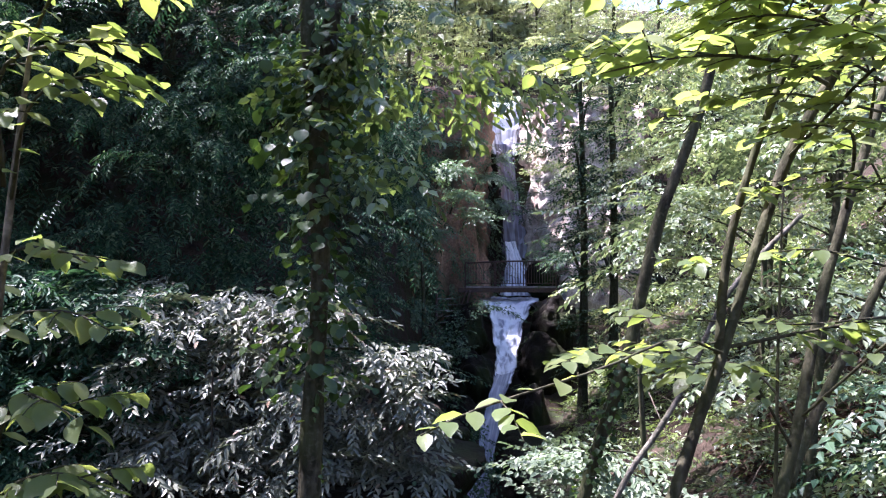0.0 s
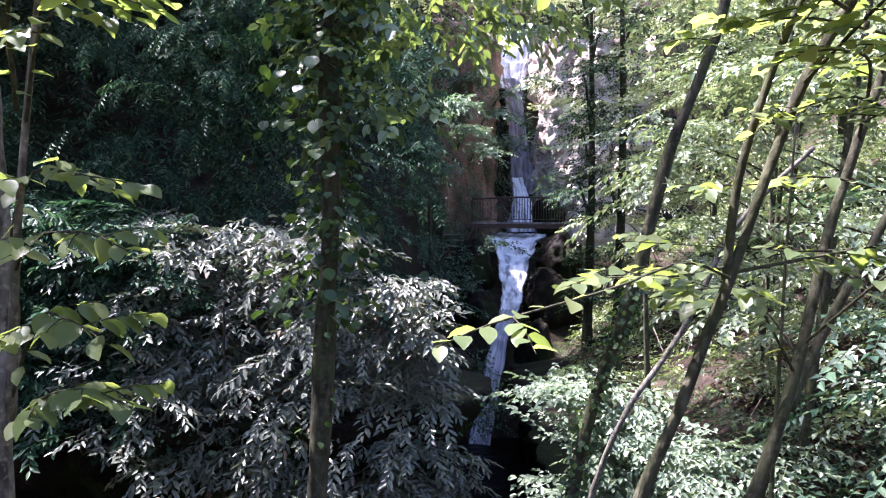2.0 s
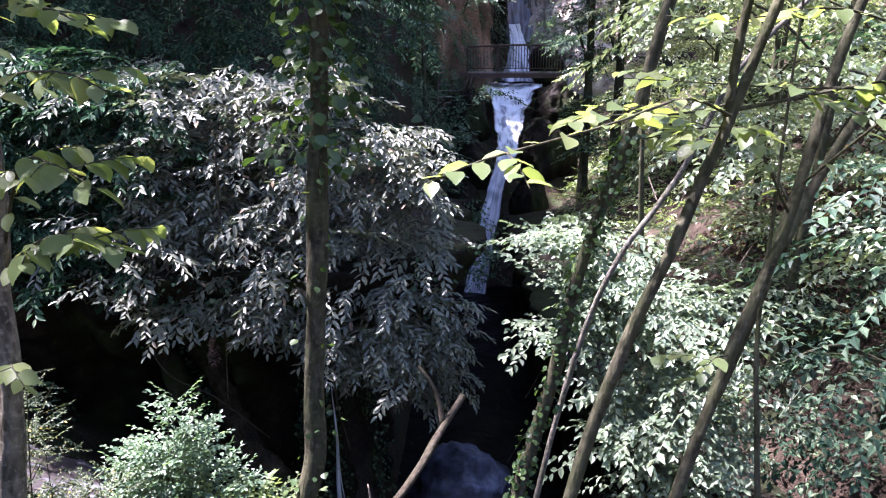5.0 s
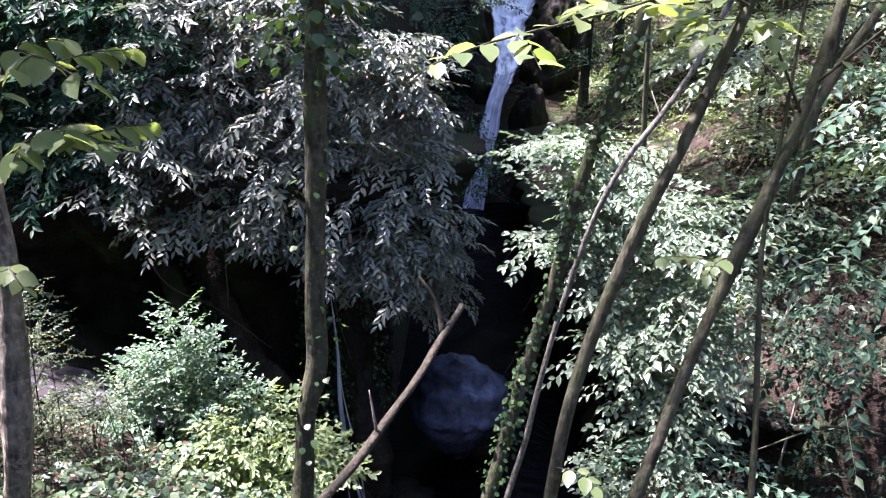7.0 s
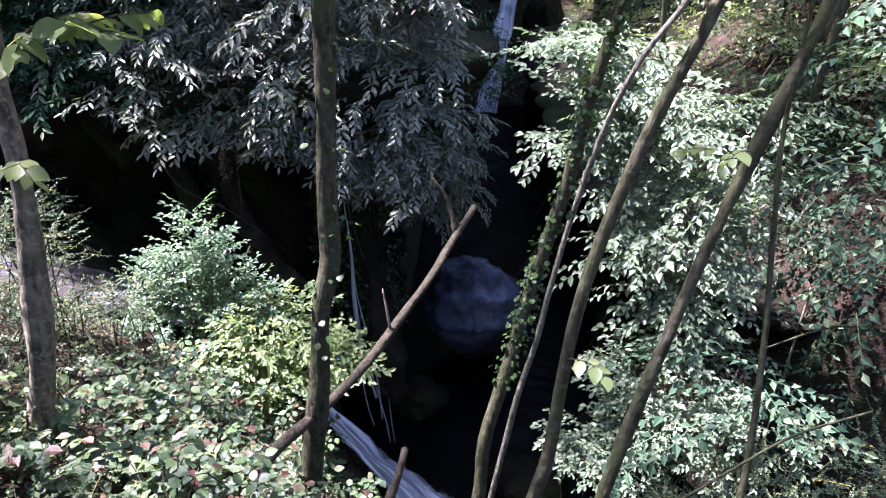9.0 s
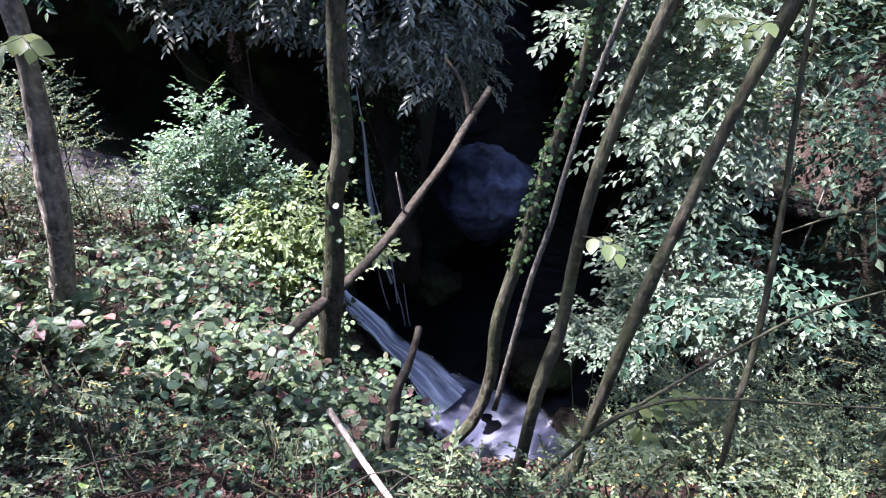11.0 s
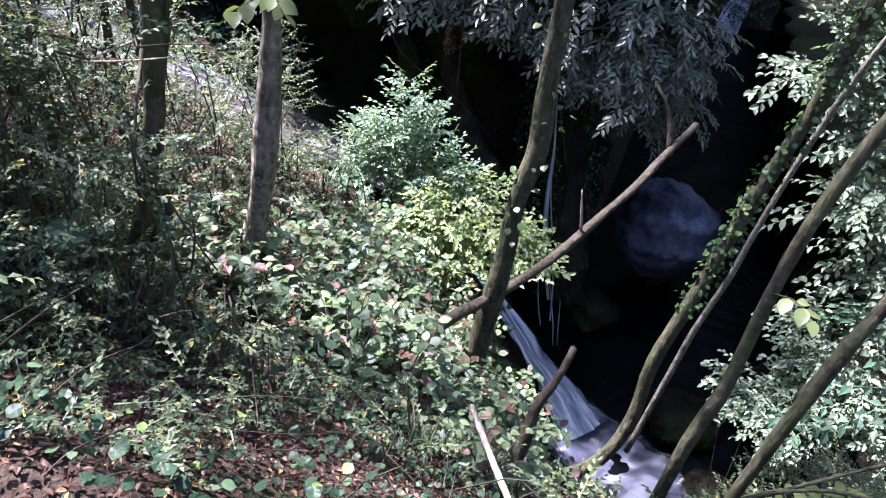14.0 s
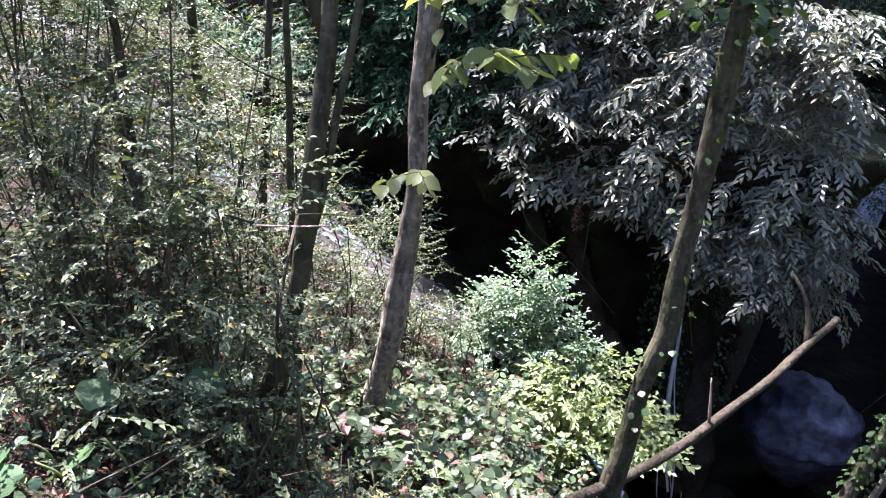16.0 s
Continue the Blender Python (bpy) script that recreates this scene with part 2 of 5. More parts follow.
bump(tree_, n_.outputs["Fac"], 0.5, 0.01, b_)
M_DECK = m_deck


# ---------------------------------------------------------------- building helpers
rng = np.random.default_rng(7)


def part(name, mesh, mat, parent=None, label=""):
    """Links a mesh (or a bmesh) as one object under a thing or a part."""
    if isinstance(mesh, bmesh.types.BMesh):
        me = bpy.data.meshes.new(name)
        mesh.to_mesh(me)
        mesh.free()
        mesh = me
    if mat and not mesh.materials:
        mesh.materials.append(mat)
    ob = new(name, mesh)
    ob.parent = parent
    if label:
        tagged(ob, label)
    return ob


def thing(name, at, label, category, group="", kind=""):
    e = new(name)
    e.location = at
    bpy.context.view_layer.update()
    return tagged(e, label, category, group, kind)


def under(ob, parent):
    """Parent ob, made in world coordinates, without moving it."""
    ob.parent = parent
    if parent.parent is None:
        ob.matrix_parent_inverse = Matrix.Translation(-parent.location)
    return ob


def raw_mesh(name, verts, loops, lengths, smooth=True):
    me = bpy.data.meshes.new(name)
    me.vertices.add(len(verts))
    me.vertices.foreach_set("co", np.ascontiguousarray(verts, dtype=np.float32).ravel())
    me.loops.add(len(loops))
    me.loops.foreach_set("vertex_index", np.ascontiguousarray(loops, dtype=np.int32))
    me.polygons.add(len(lengths))
    starts = np.concatenate([[0], np.cumsum(lengths)[:-1]])
    me.polygons.foreach_set("loop_start", starts.astype(np.int32))
    me.polygons.foreach_set("use_smooth", np.full(len(lengths), smooth))
    me.update(calc_edges=True)
    me.validate()
    return me


def grid_mesh(name, P, uv=True):
    """A sheet from an array of points P[i, j]."""
    a, b = P.shape[:2]
    i, j = np.meshgrid(np.arange(a - 1), np.arange(b - 1), indexing="ij")
    k = (i * b + j).ravel()
    q = np.stack([k, k + b, k + b + 1, k + 1], 1)
    me = raw_mesh(name, P.reshape(-1, 3), q.ravel(), np.full(len(q), 4))
    if uv:
        layer = me.uv_layers.new(name="uv")
        u = np.stack([(q // b) / (a - 1), (q % b) / (b - 1)], -1).reshape(-1, 2)
        layer.data.foreach_set("uv", u.astype(np.float32).ravel())
    return me


def fbm(P, scale, octaves=4):
    """Cheap smooth noise on arrays of points, about -1 to 1."""
    out = np.zeros(P.shape[:-1])
    amp, tot = 1.0, 0.0
    q = np.asarray(P, dtype=float) * scale
    for o in range(octaves):
        a = q * (2.03 ** o) + 17.3 * o
        x, y, z = a[..., 0], a[..., 1], a[..., 2]
        v = np.sin(x * 1.7 + 1.3 * np.sin(y * 1.1 + z * 0.7)) + np.sin(y * 1.9 + 1.5 * np.sin(z * 1.3 + x * 0.6)) + np.sin(z * 1.6 + 1.4 * np.sin(x * 1.2 - y * 0.8))
        out += amp * v / 3
        tot += amp
        amp *= 0.55
    return out / tot


def spline(points, n):
    """Points on a smooth line (Catmull-Rom) through the given ones."""
    p = np.array(points, dtype=float)
    p = np.vstack([2 * p[0] - p[1], p, 2 * p[-1] - p[-2]])
    u = np.linspace(0, len(points) - 1 - 1e-6, n)
    i = u.astype(int)
    f = (u - i)[:, None]
    a, b, c, d = p[i], p[i + 1], p[i + 2], p[i + 3]
    return 0.5 * (2 * b + (c - a) * f + (2 * a - 5 * b + 4 * c - d) * f ** 2 + (3 * b - a - 3 * c + d) * f ** 3)


def tube(name, points, r0, r1, sides=10, n=0, rough=0.08, flare=0.0, seed=0.0):
    """A tapered, slightly uneven stem along a line."""
    pts = [tuple(p) for p in points]
    if n == 0:
        n = max(6, int(np.linalg.norm(np.diff(np.array(pts), axis=0), axis=1).sum() / 0.09))
    n = min(n, 60)
    c = spline(pts, n) if len(pts) > 2 else np.linspace(pts[0], pts[1], n)
    t = np.gradient(c, axis=0)
    t /= np.linalg.norm(t, axis=1)[:, None]
    ref = np.array([0.0, 1.0, 0.1]) if abs(t[:, 2]).mean() > 0.6 else np.array([0.0, 0.1, 1.0])
    a = np.cross(t, ref)
    a /= np.linalg.norm(a, axis=1)[:, None]
    b = np.cross(t, a)
    s = np.linspace(0, 1, n)
    r = r0 + (r1 - r0) * s + flare * np.exp(-s * 18)
    ang = np.linspace(0, 2 * np.pi, sides, endpoint=False)
    ring = np.cos(ang)[None, :, None] * a[:, None] + np.sin(ang)[None, :, None] * b[:, None]
    w = 1 + rough * fbm(c[:, None] + ring * 0.4 + seed, 9.0, 2) + rough * 1.2 * fbm(c[:, None] + ring * 0.1 + seed, 3.0, 1)
    P = (c[:, None] + ring * (r[:, None] * w)[..., None]).reshape(-1, 3)
    i, j = np.meshgrid(np.arange(n - 1), np.arange(sides), indexing="ij")
    j2 = (j + 1) % sides
    q = np.stack([i * sides + j, i * sides + j2, (i + 1) * sides + j2, (i + 1) * sides + j], -1).reshape(-1)
    P = np.vstack([P, c[-1] + t[-1] * r1 * 0.6, c[0]])
    top = np.stack([(n - 1) * sides + np.arange(sides), (n - 1) * sides + (np.arange(sides) + 1) % sides, np.full(sides, n * sides)], 1)
    bot = np.stack([(np.arange(sides) + 1) % sides, np.arange(sides), np.full(sides, n * sides + 1)], 1)
    loops = np.concatenate([q, top.ravel(), bot.ravel()])
    return raw_mesh(name, P, loops, np.concatenate([np.full((n - 1) * sides, 4), np.full(2 * sides, 3)]))


# ---------------------------------------------------------------- leaves
def leaf_shape(L, Wd, detail=1, fold=0.18, droop=0.12, widest=0.42):
    """verts and faces of one leaf along +x; 0: a folded diamond, 1: two folded halves, 2: with a midrib."""
    if detail == 0:
        V = [(0, 0, 0), (widest * L, -Wd / 2, fold * Wd), (L, 0, -droop * L), (widest * L, Wd / 2, fold * Wd)]
        return np.array(V), [(0, 1, 2, 3)]
    if detail == 1:
        V = [(0, 0, 0), (L, 0, -droop * L)]
        for s in (-1, 1):
            V += [(0.28 * L, s * Wd * 0.44, fold * Wd), (0.62 * L, s * Wd * 0.46, fold * Wd - droop * 0.3 * L)]
        return np.array(V), [(0, 2, 3, 1), (1, 5, 4, 0)]
    xs = np.array([0.0, 0.10, 0.26, 0.45, 0.64, 0.82, 0.94, 1.0])
    ws = np.array([0.0, 0.25, 0.45, 0.50, 0.43, 0.25, 0.08, 0.0])
    V = [(x * L, 0, -droop * L * x * x) for x in xs]
    F = []
    for s in (-1, 1):
        k = len(V)
        V += [(x * L + 0.05 * L * w, s * w * Wd, fold * w * Wd - droop * L * x * x + 0.02 * L * math.sin(i * 2.2)) for i, (x, w) in enumerate(zip(xs[1:-1], ws[1:-1]))]
        row = [0] + list(range(k, k + 6)) + [7]
        for i in range(7):
            f = [i, i + 1, row[i + 1], row[i]]
            f = list(dict.fromkeys(f))
            F.append(tuple(f if s > 0 else f[::-1]))
    return np.array(V), F


def joined(pieces):
    V, F, k = [], [], 0
    for v, f in pieces:
        V.append(v)
        F += [tuple(i + k for i in q) for q in f]
        k += len(v)
    return np.vstack(V), F


def turned(shape, az=0.0, tilt=0.0, roll=0.0, at=(0, 0, 0), size=1.0):
    v, f = shape
    m = Euler((roll, tilt, az)).to_matrix()
    return (v * size) @ np.array(m).T + np.array(at), f


def twig_strip(L, w, sag=0.0):
    V = [(0, -w, 0), (0, w, 0), (L * 0.5, w * 0.7, sag * 0.3), (L * 0.5, -w * 0.7, sag * 0.3), (L, 0, sag)]
    return np.array(V, dtype=float), [(0, 1, 2, 3), (3, 2, 4)]


def spray_shape(leaf, count, length, spread=0.95, sag=0.0, seed=1):
    """A flat spray: leaves alternating along a twig."""
    r = np.random.default_rng(seed)
    out = [twig_strip(length, 0.0025, -sag)]
    for i in range(count):
        s = (i + 0.6) / count
        side = 1 if i % 2 else -1
        az = side * spread * (1.15 - 0.65 * s) + r.normal(0, 0.12)
        out.append(turned(leaf, az, r.normal(0.15, 0.16), r.normal(0, 0.25), (s * length, 0, -sag * s * s), r.uniform(0.75, 1.1) * (1.0 - 0.25 * abs(s - 0.5))))
    return joined(out)


def pinnate_shape(leaf, pairs, length, seed=3):
    r = np.random.default_rng(seed)
    out = [twig_strip(length, 0.003, -0.25 * length)]
    for i in range(pairs):
        s = (i + 1) / (pairs + 0.5)
        for side in (-1, 1):
            out.append(turned(leaf, side * (1.15 - 0.3 * s) + r.normal(0, 0.08), r.normal(0.3, 0.12), side * 0.2, (s * length, 0, -0.25 * length * s * s), r.uniform(0.8, 1.05)))
    out.append(turned(leaf, 0, 0.5, 0, (length, 0, -0.25 * length)))
    return joined(out)


def scattered(name, shapes, pos, az, tilt, size, roll=None):
    """Many copies of some leaf shapes joined into one mesh."""
    n = len(pos)
    roll = rng.normal(0, 0.3, n) if roll is None else roll
    ca, sa, ct, st, cr, sr = np.cos(az), np.sin(az), np.cos(tilt), np.sin(tilt), np.cos(roll), np.sin(roll)
    R = np.empty((n, 3, 3))
    R[:, 0, 0], R[:, 0, 1], R[:, 0, 2] = ca * ct, ca * st * sr - sa * cr, ca * st * cr + sa * sr
    R[:, 1, 0], R[:, 1, 1], R[:, 1, 2] = sa * ct, sa * st * sr + ca * cr, sa * st * cr - ca * sr
    R[:, 2, 0], R[:, 2, 1], R[:, 2, 2] = -st, ct * sr, ct * cr
    kind = rng.integers(0, len(shapes), n)
    VV, LL, NN, k = [], [], [], 0
    for i, (v, f) in enumerate(shapes):
        m = kind == i
        if not m.any():
            continue
        P = np.einsum("nij,kj->nki", R[m] * np.broadcast_to(size, n)[m][:, None, None], v) + pos[m][:, None]
        flat = np.concatenate([np.array(q) for q in f])
        off = (np.arange(m.sum()) * len(v) + k)[:, None]
        VV.append(P.reshape(-1, 3))
        LL.append((flat[None] + off).ravel())
        NN.append(np.tile([len(q) for q in f], m.sum()))
        k += m.sum() * len(v)
    return raw_mesh(name, np.vstack(VV), np.concatenate(LL), np.concatenate(NN), False)


def blob_points(blobs, clump=0.55, hollow=0.35, freq=1.6):
    """Points and outward headings in some ellipsoids (centre, radii, count), gathered into clumps with gaps between."""
    P, A = [], []
    for c, r, n in blobs:
        c, r = np.array(c, dtype=float), np.array(r, dtype=float)
        m = int(n * 4)
        d = rng.normal(size=(m, 3))
        d /= np.linalg.norm(d, axis=1)[:, None]
        rad = (hollow + (1 - hollow) * rng.random(m)) ** 0.6
        rad = rad * (1 + 0.28 * fbm(d * 2.2 + c, 1.3, 2))
        p = c + d * r * rad[:, None]
        layer = fbm(p * np.array([1, 1, 2.2]), freq, 2)
        keep = np.argsort(-(layer * clump + rng.random(m) * (1 - clump)))[:n]
        P.append(p[keep])
        A.append(np.arctan2(d[keep, 1], d[keep, 0]))
    return np.vstack(P), np.concatenate(A)


def plate_points(blobs, per=8, length=0.8, sag=0.22, facing=None, scale=1.0):
    """Sprays set along flat, drooping branches inside some ellipsoids, so that leaves lie in layers with dark gaps between."""
    P, A, T, R = [], [], [], []
    for c, r, n in blobs:
        c, r = np.array(c, dtype=float), np.array(r, dtype=float)
        for _ in range(max(1, int(round(n / per)))):
            d = rng.normal(size=3)
            d /= np.linalg.norm(d)
            o = c + d * r * rng.random() ** 0.5 * 0.85
            az = math.atan2(d[1], d[0]) + rng.normal(0, 0.5) if facing is None or rng.random() < 0.35 else facing + rng.normal(0, 0.8)
            L = length * scale * rng.uniform(0.6, 1.25)
            rise, drop, lay = rng.normal(0.05, 0.15), sag * rng.uniform(0.4, 1.6), rng.normal(0, 0.22)
            u = (np.arange(per) + rng.uniform(0.1, 0.9, per)) / per
            side = np.where(np.arange(per) % 2, 1, -1)
            q = L * (u - 0.45)
            off = 0.10 * scale * side * rng.uniform(0.2, 1.0, per)
            P.append(o + np.stack([q * math.cos(az) - off * math.sin(az), q * math.sin(az) + off * math.cos(az), rise * q - drop * L * u * u + off * lay], 1))
            A.append(az + side * rng.uniform(0.25, 0.95, per) * (1.15 - u))
            T.append(np.arctan(2 * drop * u - rise) + rng.normal(0, 0.10, per))
            R.append(lay + rng.normal(0, 0.14, per))
    return np.vstack(P), np.concatenate(A), np.concatenate(T), np.concatenate(R)


HORN0 = [spray_shape(leaf_shape(0.075, 0.042, 0), 8, 0.30, seed=s) for s in (1, 2, 3)]
HORN1 = [spray_shape(leaf_shape(0.075, 0.044, 1), 8, 0.30, seed=s) for s in (4, 5, 6)]
FEATHER1 = [pinnate_shape(leaf_shape(0.105, 0.038, 1, 0.12, 0.12), 6, 0.36, s) for s in (1, 2, 3)]
FEATHER0 = [pinnate_shape(leaf_shape(0.105, 0.036, 0), 6, 0.36, s) for s in (4, 5, 6)]
PINN0 = [pinnate_shape(leaf_shape(0.10, 0.032, 0), 5, 0.36, s) for s in (1, 2, 3)]
CHEST1 = [spray_shape(leaf_shape(0.160, 0.060, 1, 0.12, 0.14), 7, 0.34, 0.85, 0.07, s) for s in (11, 12, 13, 14)]
BOX0 = [spray_shape(leaf_shape(0.029, 0.018, 0), 12, 0.16, 0.8, seed=s) for s in (1, 2, 3, 4)]
BOX1 = [spray_shape(leaf_shape(0.030, 0.018, 1), 12, 0.17, 0.8, seed=s) for s in (1, 2, 3, 4)]
IVY1 = [leaf_shape(0.07, 0.066, 2, 0.12, 0.1), leaf_shape(0.06, 0.062, 2, 0.2, 0.2)]
BRAM1 = [joined([turned(leaf_shape(0.085, 0.062, 1, 0.1, 0.1), a, 0.1, 0, (0, 0, 0)) for a in (-1.2, 0, 1.2)]), leaf_shape(0.09, 0.07, 1, 0.1, 0.1)]
DEAD1 = [leaf_shape(0.055, 0.03, 1, 0.5, -0.3), leaf_shape(0.05, 0.03, 1, -0.4, 0.35), leaf_shape(0.06, 0.025, 1, 0.7, 0.2)]


# ---------------------------------------------------------------- the gorge
POOL_Z = -7.2


def smooth(a, b, x):
    t = np.clip((x - a) / (b - a), 0, 1)
    return t * t * (3 - 2 * t)


def wall_left(y):
    return np.interp(y, [8, 9.5, 14, 24, 30, 36], [-1.2, -1.0, -0.8, -0.5, 0.2, 0.0])


def wall_right(y):
    return np.interp(y, [3, 5, 7, 10, 14, 24, 30, 36], [12, 6.0, 3.2, 2.3, 2.5, 2.8, 3.8, 4.6])


STREAM = [(-9.5, 5.2, -0.5), (-7.4, 5.6, -1.5), (-6.2, 6.2, -2.7), (-4.8, 6.8, -3.6), (-3.5, 7.15, -4.2), (-2.7, 7.6, -4.9), (-1.95, 7.9, -5.9), (-0.95, 7.55, -6.8), (-0.2, 6.9, -7.17)]


def ground_z(x, y):
    x, y = np.broadcast_arrays(np.asarray(x, dtype=float), np.asarray(y, dtype=float))
    a = np.interp(x, [-9, -7.5, -3.6, -1.8, -0.3, 6, 14], [0.05, 0.14, 0.47, 0.66, 1.0, 1.0, 0.3])
    near = np.minimum(-1.55 + 0.10 * np.maximum(0, -y), -0.9 - a * y)
    near = near - 1.7 * np.maximum(0, y - 4.4) * smooth(-0.9, 0.1, x)
    near = near + 0.9 * np.maximum(0, -x - 9) + 0.5 * np.maximum(0, x - 12) * smooth(6, -2, y)
    # hill to the left, with a cliff at its foot
    yc = np.interp(x, [-12, -8, -3, -1], [7.6, 8.8, 10.0, 9.6])
    hill = -2.6 + 1.0 * (y - 10) * smooth(60, 10, y) + 0.40 * np.maximum(0, -x - 2) + 0.4 * np.minimum(y - 10, 0)
    hill = np.where(y > 40, hill + 10 * smooth(40, 60, y), hill)
    left = np.minimum(np.minimum(-7.2 + 5 * (wall_left(y) - x), -6.5 + 5 * (y - yc)), hill)
    # hill to the right
    d = x - wall_right(y)
    right = np.where(d < 0.9, -7.2 + 3.0 * d, -4.5 + 0.72 * (d - 0.9))
    # bed of the stream, rising to the foot of the upper fall and the cliff behind
    bed = np.interp(y, [-40, 2, 25, 27, 29.5, 32.5, 37, 40, 46, 90], [-8.5, -7.7, -7.9, -5.2, -4.0, -1.6, -1.1, 9.3, 13, 32])
    z = np.maximum(np.maximum(near, left), np.maximum(right, bed))
    s = np.array(spline(STREAM, 40))
    dist = np.full(x.shape, 9.0)
    low = np.full(x.shape, 50.0)
    for p in s:
        q = np.hypot(x - p[0], y - p[1])
        low = np.where(q < dist, p[2], low)
        dist = np.minimum(dist, q)
    trench = low - 0.15 + 1.4 * np.maximum(0, dist - 0.45) ** 1.3
    z = np.where(dist < 1.6, np.minimum(z, trench + 3.0 * smooth(0.9, 1.6, dist)), z)
    P = np.stack([x, y, np.zeros_like(x)], -1)
    far = smooth(20, 60, np.hypot(x, y))
    return z + 0.10 * fbm(P, 0.9, 3) + 0.035 * fbm(P, 5.0, 2) + far * 2.0 * fbm(P, 0.08, 3)


gx = np.unique(np.concatenate([np.linspace(-160, -14, 26), np.arange(-14, -4, 0.3), np.arange(-4, 4.5, 0.09), np.arange(4.5, 14, 0.3), np.linspace(14, 160, 26)]))
gy = np.unique(np.concatenate([np.linspace(-120, -3, 16), np.arange(-3, 11, 0.09), np.arange(11, 46, 0.3), np.linspace(46, 200, 24)]))
X, Y = np.meshgrid(gx, gy, indexing="ij")
ground = part("ground", grid_mesh("ground", np.stack([X, Y, ground_z(X, Y)], -1), False), M_SOIL)
tagged(ground, "steep brown leaf-strewn forest soil of a gorge", "ground", kind="structure")


FACES = {}


def cliff(name, foot, z0, z1, mat, label, lean=0.0, rough=0.35, pillars=0.3, over=0.0, nz=50, ns=110):
    """A rock face above a winding foot line: pillars, ledges and hollows, an overhanging top."""
    f = spline([(x, y, 0) for x, y in foot], ns)
    n = np.cross(np.gradient(f, axis=0), (0, 0, 1))
    n /= np.linalg.norm(n, axis=1)[:, None]
    z = np.linspace(z0, z1, nz)
    s = np.cumsum(np.linalg.norm(np.gradient(f, axis=0), axis=1))
    P = np.repeat(f[:, None], nz, 1)
    P[..., 2] = z[None]
    col = pillars * np.abs(np.sin(s * 2.3 + 0.8 * np.sin(s * 0.9)))[:, None] * (1 - 0.4 * np.linspace(0, 1, nz)[None])
    off = col + rough * fbm(P * np.array([1, 1, 0.55]), 1.1, 5) + 0.35 * rough * fbm(P * np.array([1, 1, 2.5]), 2.6, 3) + 0.12 * rough * fbm(P * np.array([1, 1, 0.5]), 9.0, 3)
    off = off - lean * (z - z0)[None] + over * smooth(0.6, 1.0, np.linspace(0, 1, nz))[None]
    P = P + n[:, None] * off[..., None]
    FACES[name] = (P, n)
    back = P[:, -1:] - n[:, None] * np.linspace(0.4, 3.0, 5)[None, :, None] + np.array([0, 0, 0.12])[None, None] * np.arange(5)[None, :, None]
    ob = part(name, grid_mesh(name, np.concatenate([P, back], 1), False), mat)
    return tagged(ob, label, "cliff", kind="structure")


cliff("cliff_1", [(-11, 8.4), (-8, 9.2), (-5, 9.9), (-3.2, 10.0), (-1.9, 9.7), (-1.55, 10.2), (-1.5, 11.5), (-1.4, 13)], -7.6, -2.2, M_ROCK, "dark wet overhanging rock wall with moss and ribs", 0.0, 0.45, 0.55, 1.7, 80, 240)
cliff("cliff_2", [(-6, 31), (-3, 32.5), (-0.6, 33.5), (0.9, 34.6), (1.7, 36.2), (2.2, 38.5), (2.3, 41)], -2.5, 8.5, M_BROWN, "brown vertical cliff beside the upper waterfall", 0.03, 0.5, 0.5, 0.3)
cliff("cliff_3", [(3.5, 41), (3.85, 39.3), (4.15, 37.8), (4.6, 36.4), (6.0, 35.2), (9, 34.5)], -1.5, 8.5, M_PALE, "pale sunlit broken rock face beside the upper waterfall", 0.06, 0.6, 0.4, 0.0, 80, 160)
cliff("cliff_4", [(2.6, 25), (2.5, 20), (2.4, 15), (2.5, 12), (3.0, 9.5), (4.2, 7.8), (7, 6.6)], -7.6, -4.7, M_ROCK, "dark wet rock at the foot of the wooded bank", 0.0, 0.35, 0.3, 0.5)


M_RIB = rock_material("brown_rib_rock", [(0.3, (0.014, 0.011, 0.008)), (0.55, (0.042, 0.034, 0.025)), (0.75, (0.085, 0.068, 0.052))], 0.8, 1.6, (0.022, 0.028, 0.011), 0.3, 0.06)
for k_, (line_, r0_, r1_) in enumerate((([(-2.95, 9.28, -3.65), (-2.61, 8.93, -4.27), (-2.21, 8.55, -4.71), (-1.83, 8.21, -5.07), (-1.51, 7.9, -5.59)], 0.14, 0.22), ([(-1.2, 8.89, -3.8), (-1.01, 8.49, -4.53), (-0.89, 8.1, -5.25), (-0.74, 7.8, -6.0)], 0.12, 0.16), ([(-3.53, 9.26, -3.48), (-3.12, 8.82, -4.07), (-2.79, 8.44, -4.5)], 0.11, 0.15))):
    ob_ = part("rock_rib", tube("rock_rib", line_, r0_, r1_, 20, 60, 0.45, 0.0, 2.0 * k_), M_RIB if k_ != 1 else M_ROCK)
    tagged(ob_, "brown weathered rib of rock running down the wet wall", "rock", "ribs of the rock wall")


# ---------------------------------------------------------------- water
def ribbon(name, line, widths, mat, label, across=14, n=70, rough=0.10, arch=0.1):
    c = spline(line, n)
    w = np.interp(np.linspace(0, 1, n), np.linspace(0, 1, len(widths)), widths)
    t = np.gradient(c, axis=0)
    side = np.cross(t, (0, 0, 1.0))
    steep = np.abs(t[:, 2]) / np.linalg.norm(t, axis=1) > 0.97
    side[steep] = (1, 0, 0)
    side = side / np.linalg.norm(side, axis=1)[:, None]
    side *= np.sign(side[:, :1] + 1e-9)
    up = np.cross(side, t / np.linalg.norm(t, axis=1)[:, None])
    u = np.linspace(-0.5, 0.5, across)
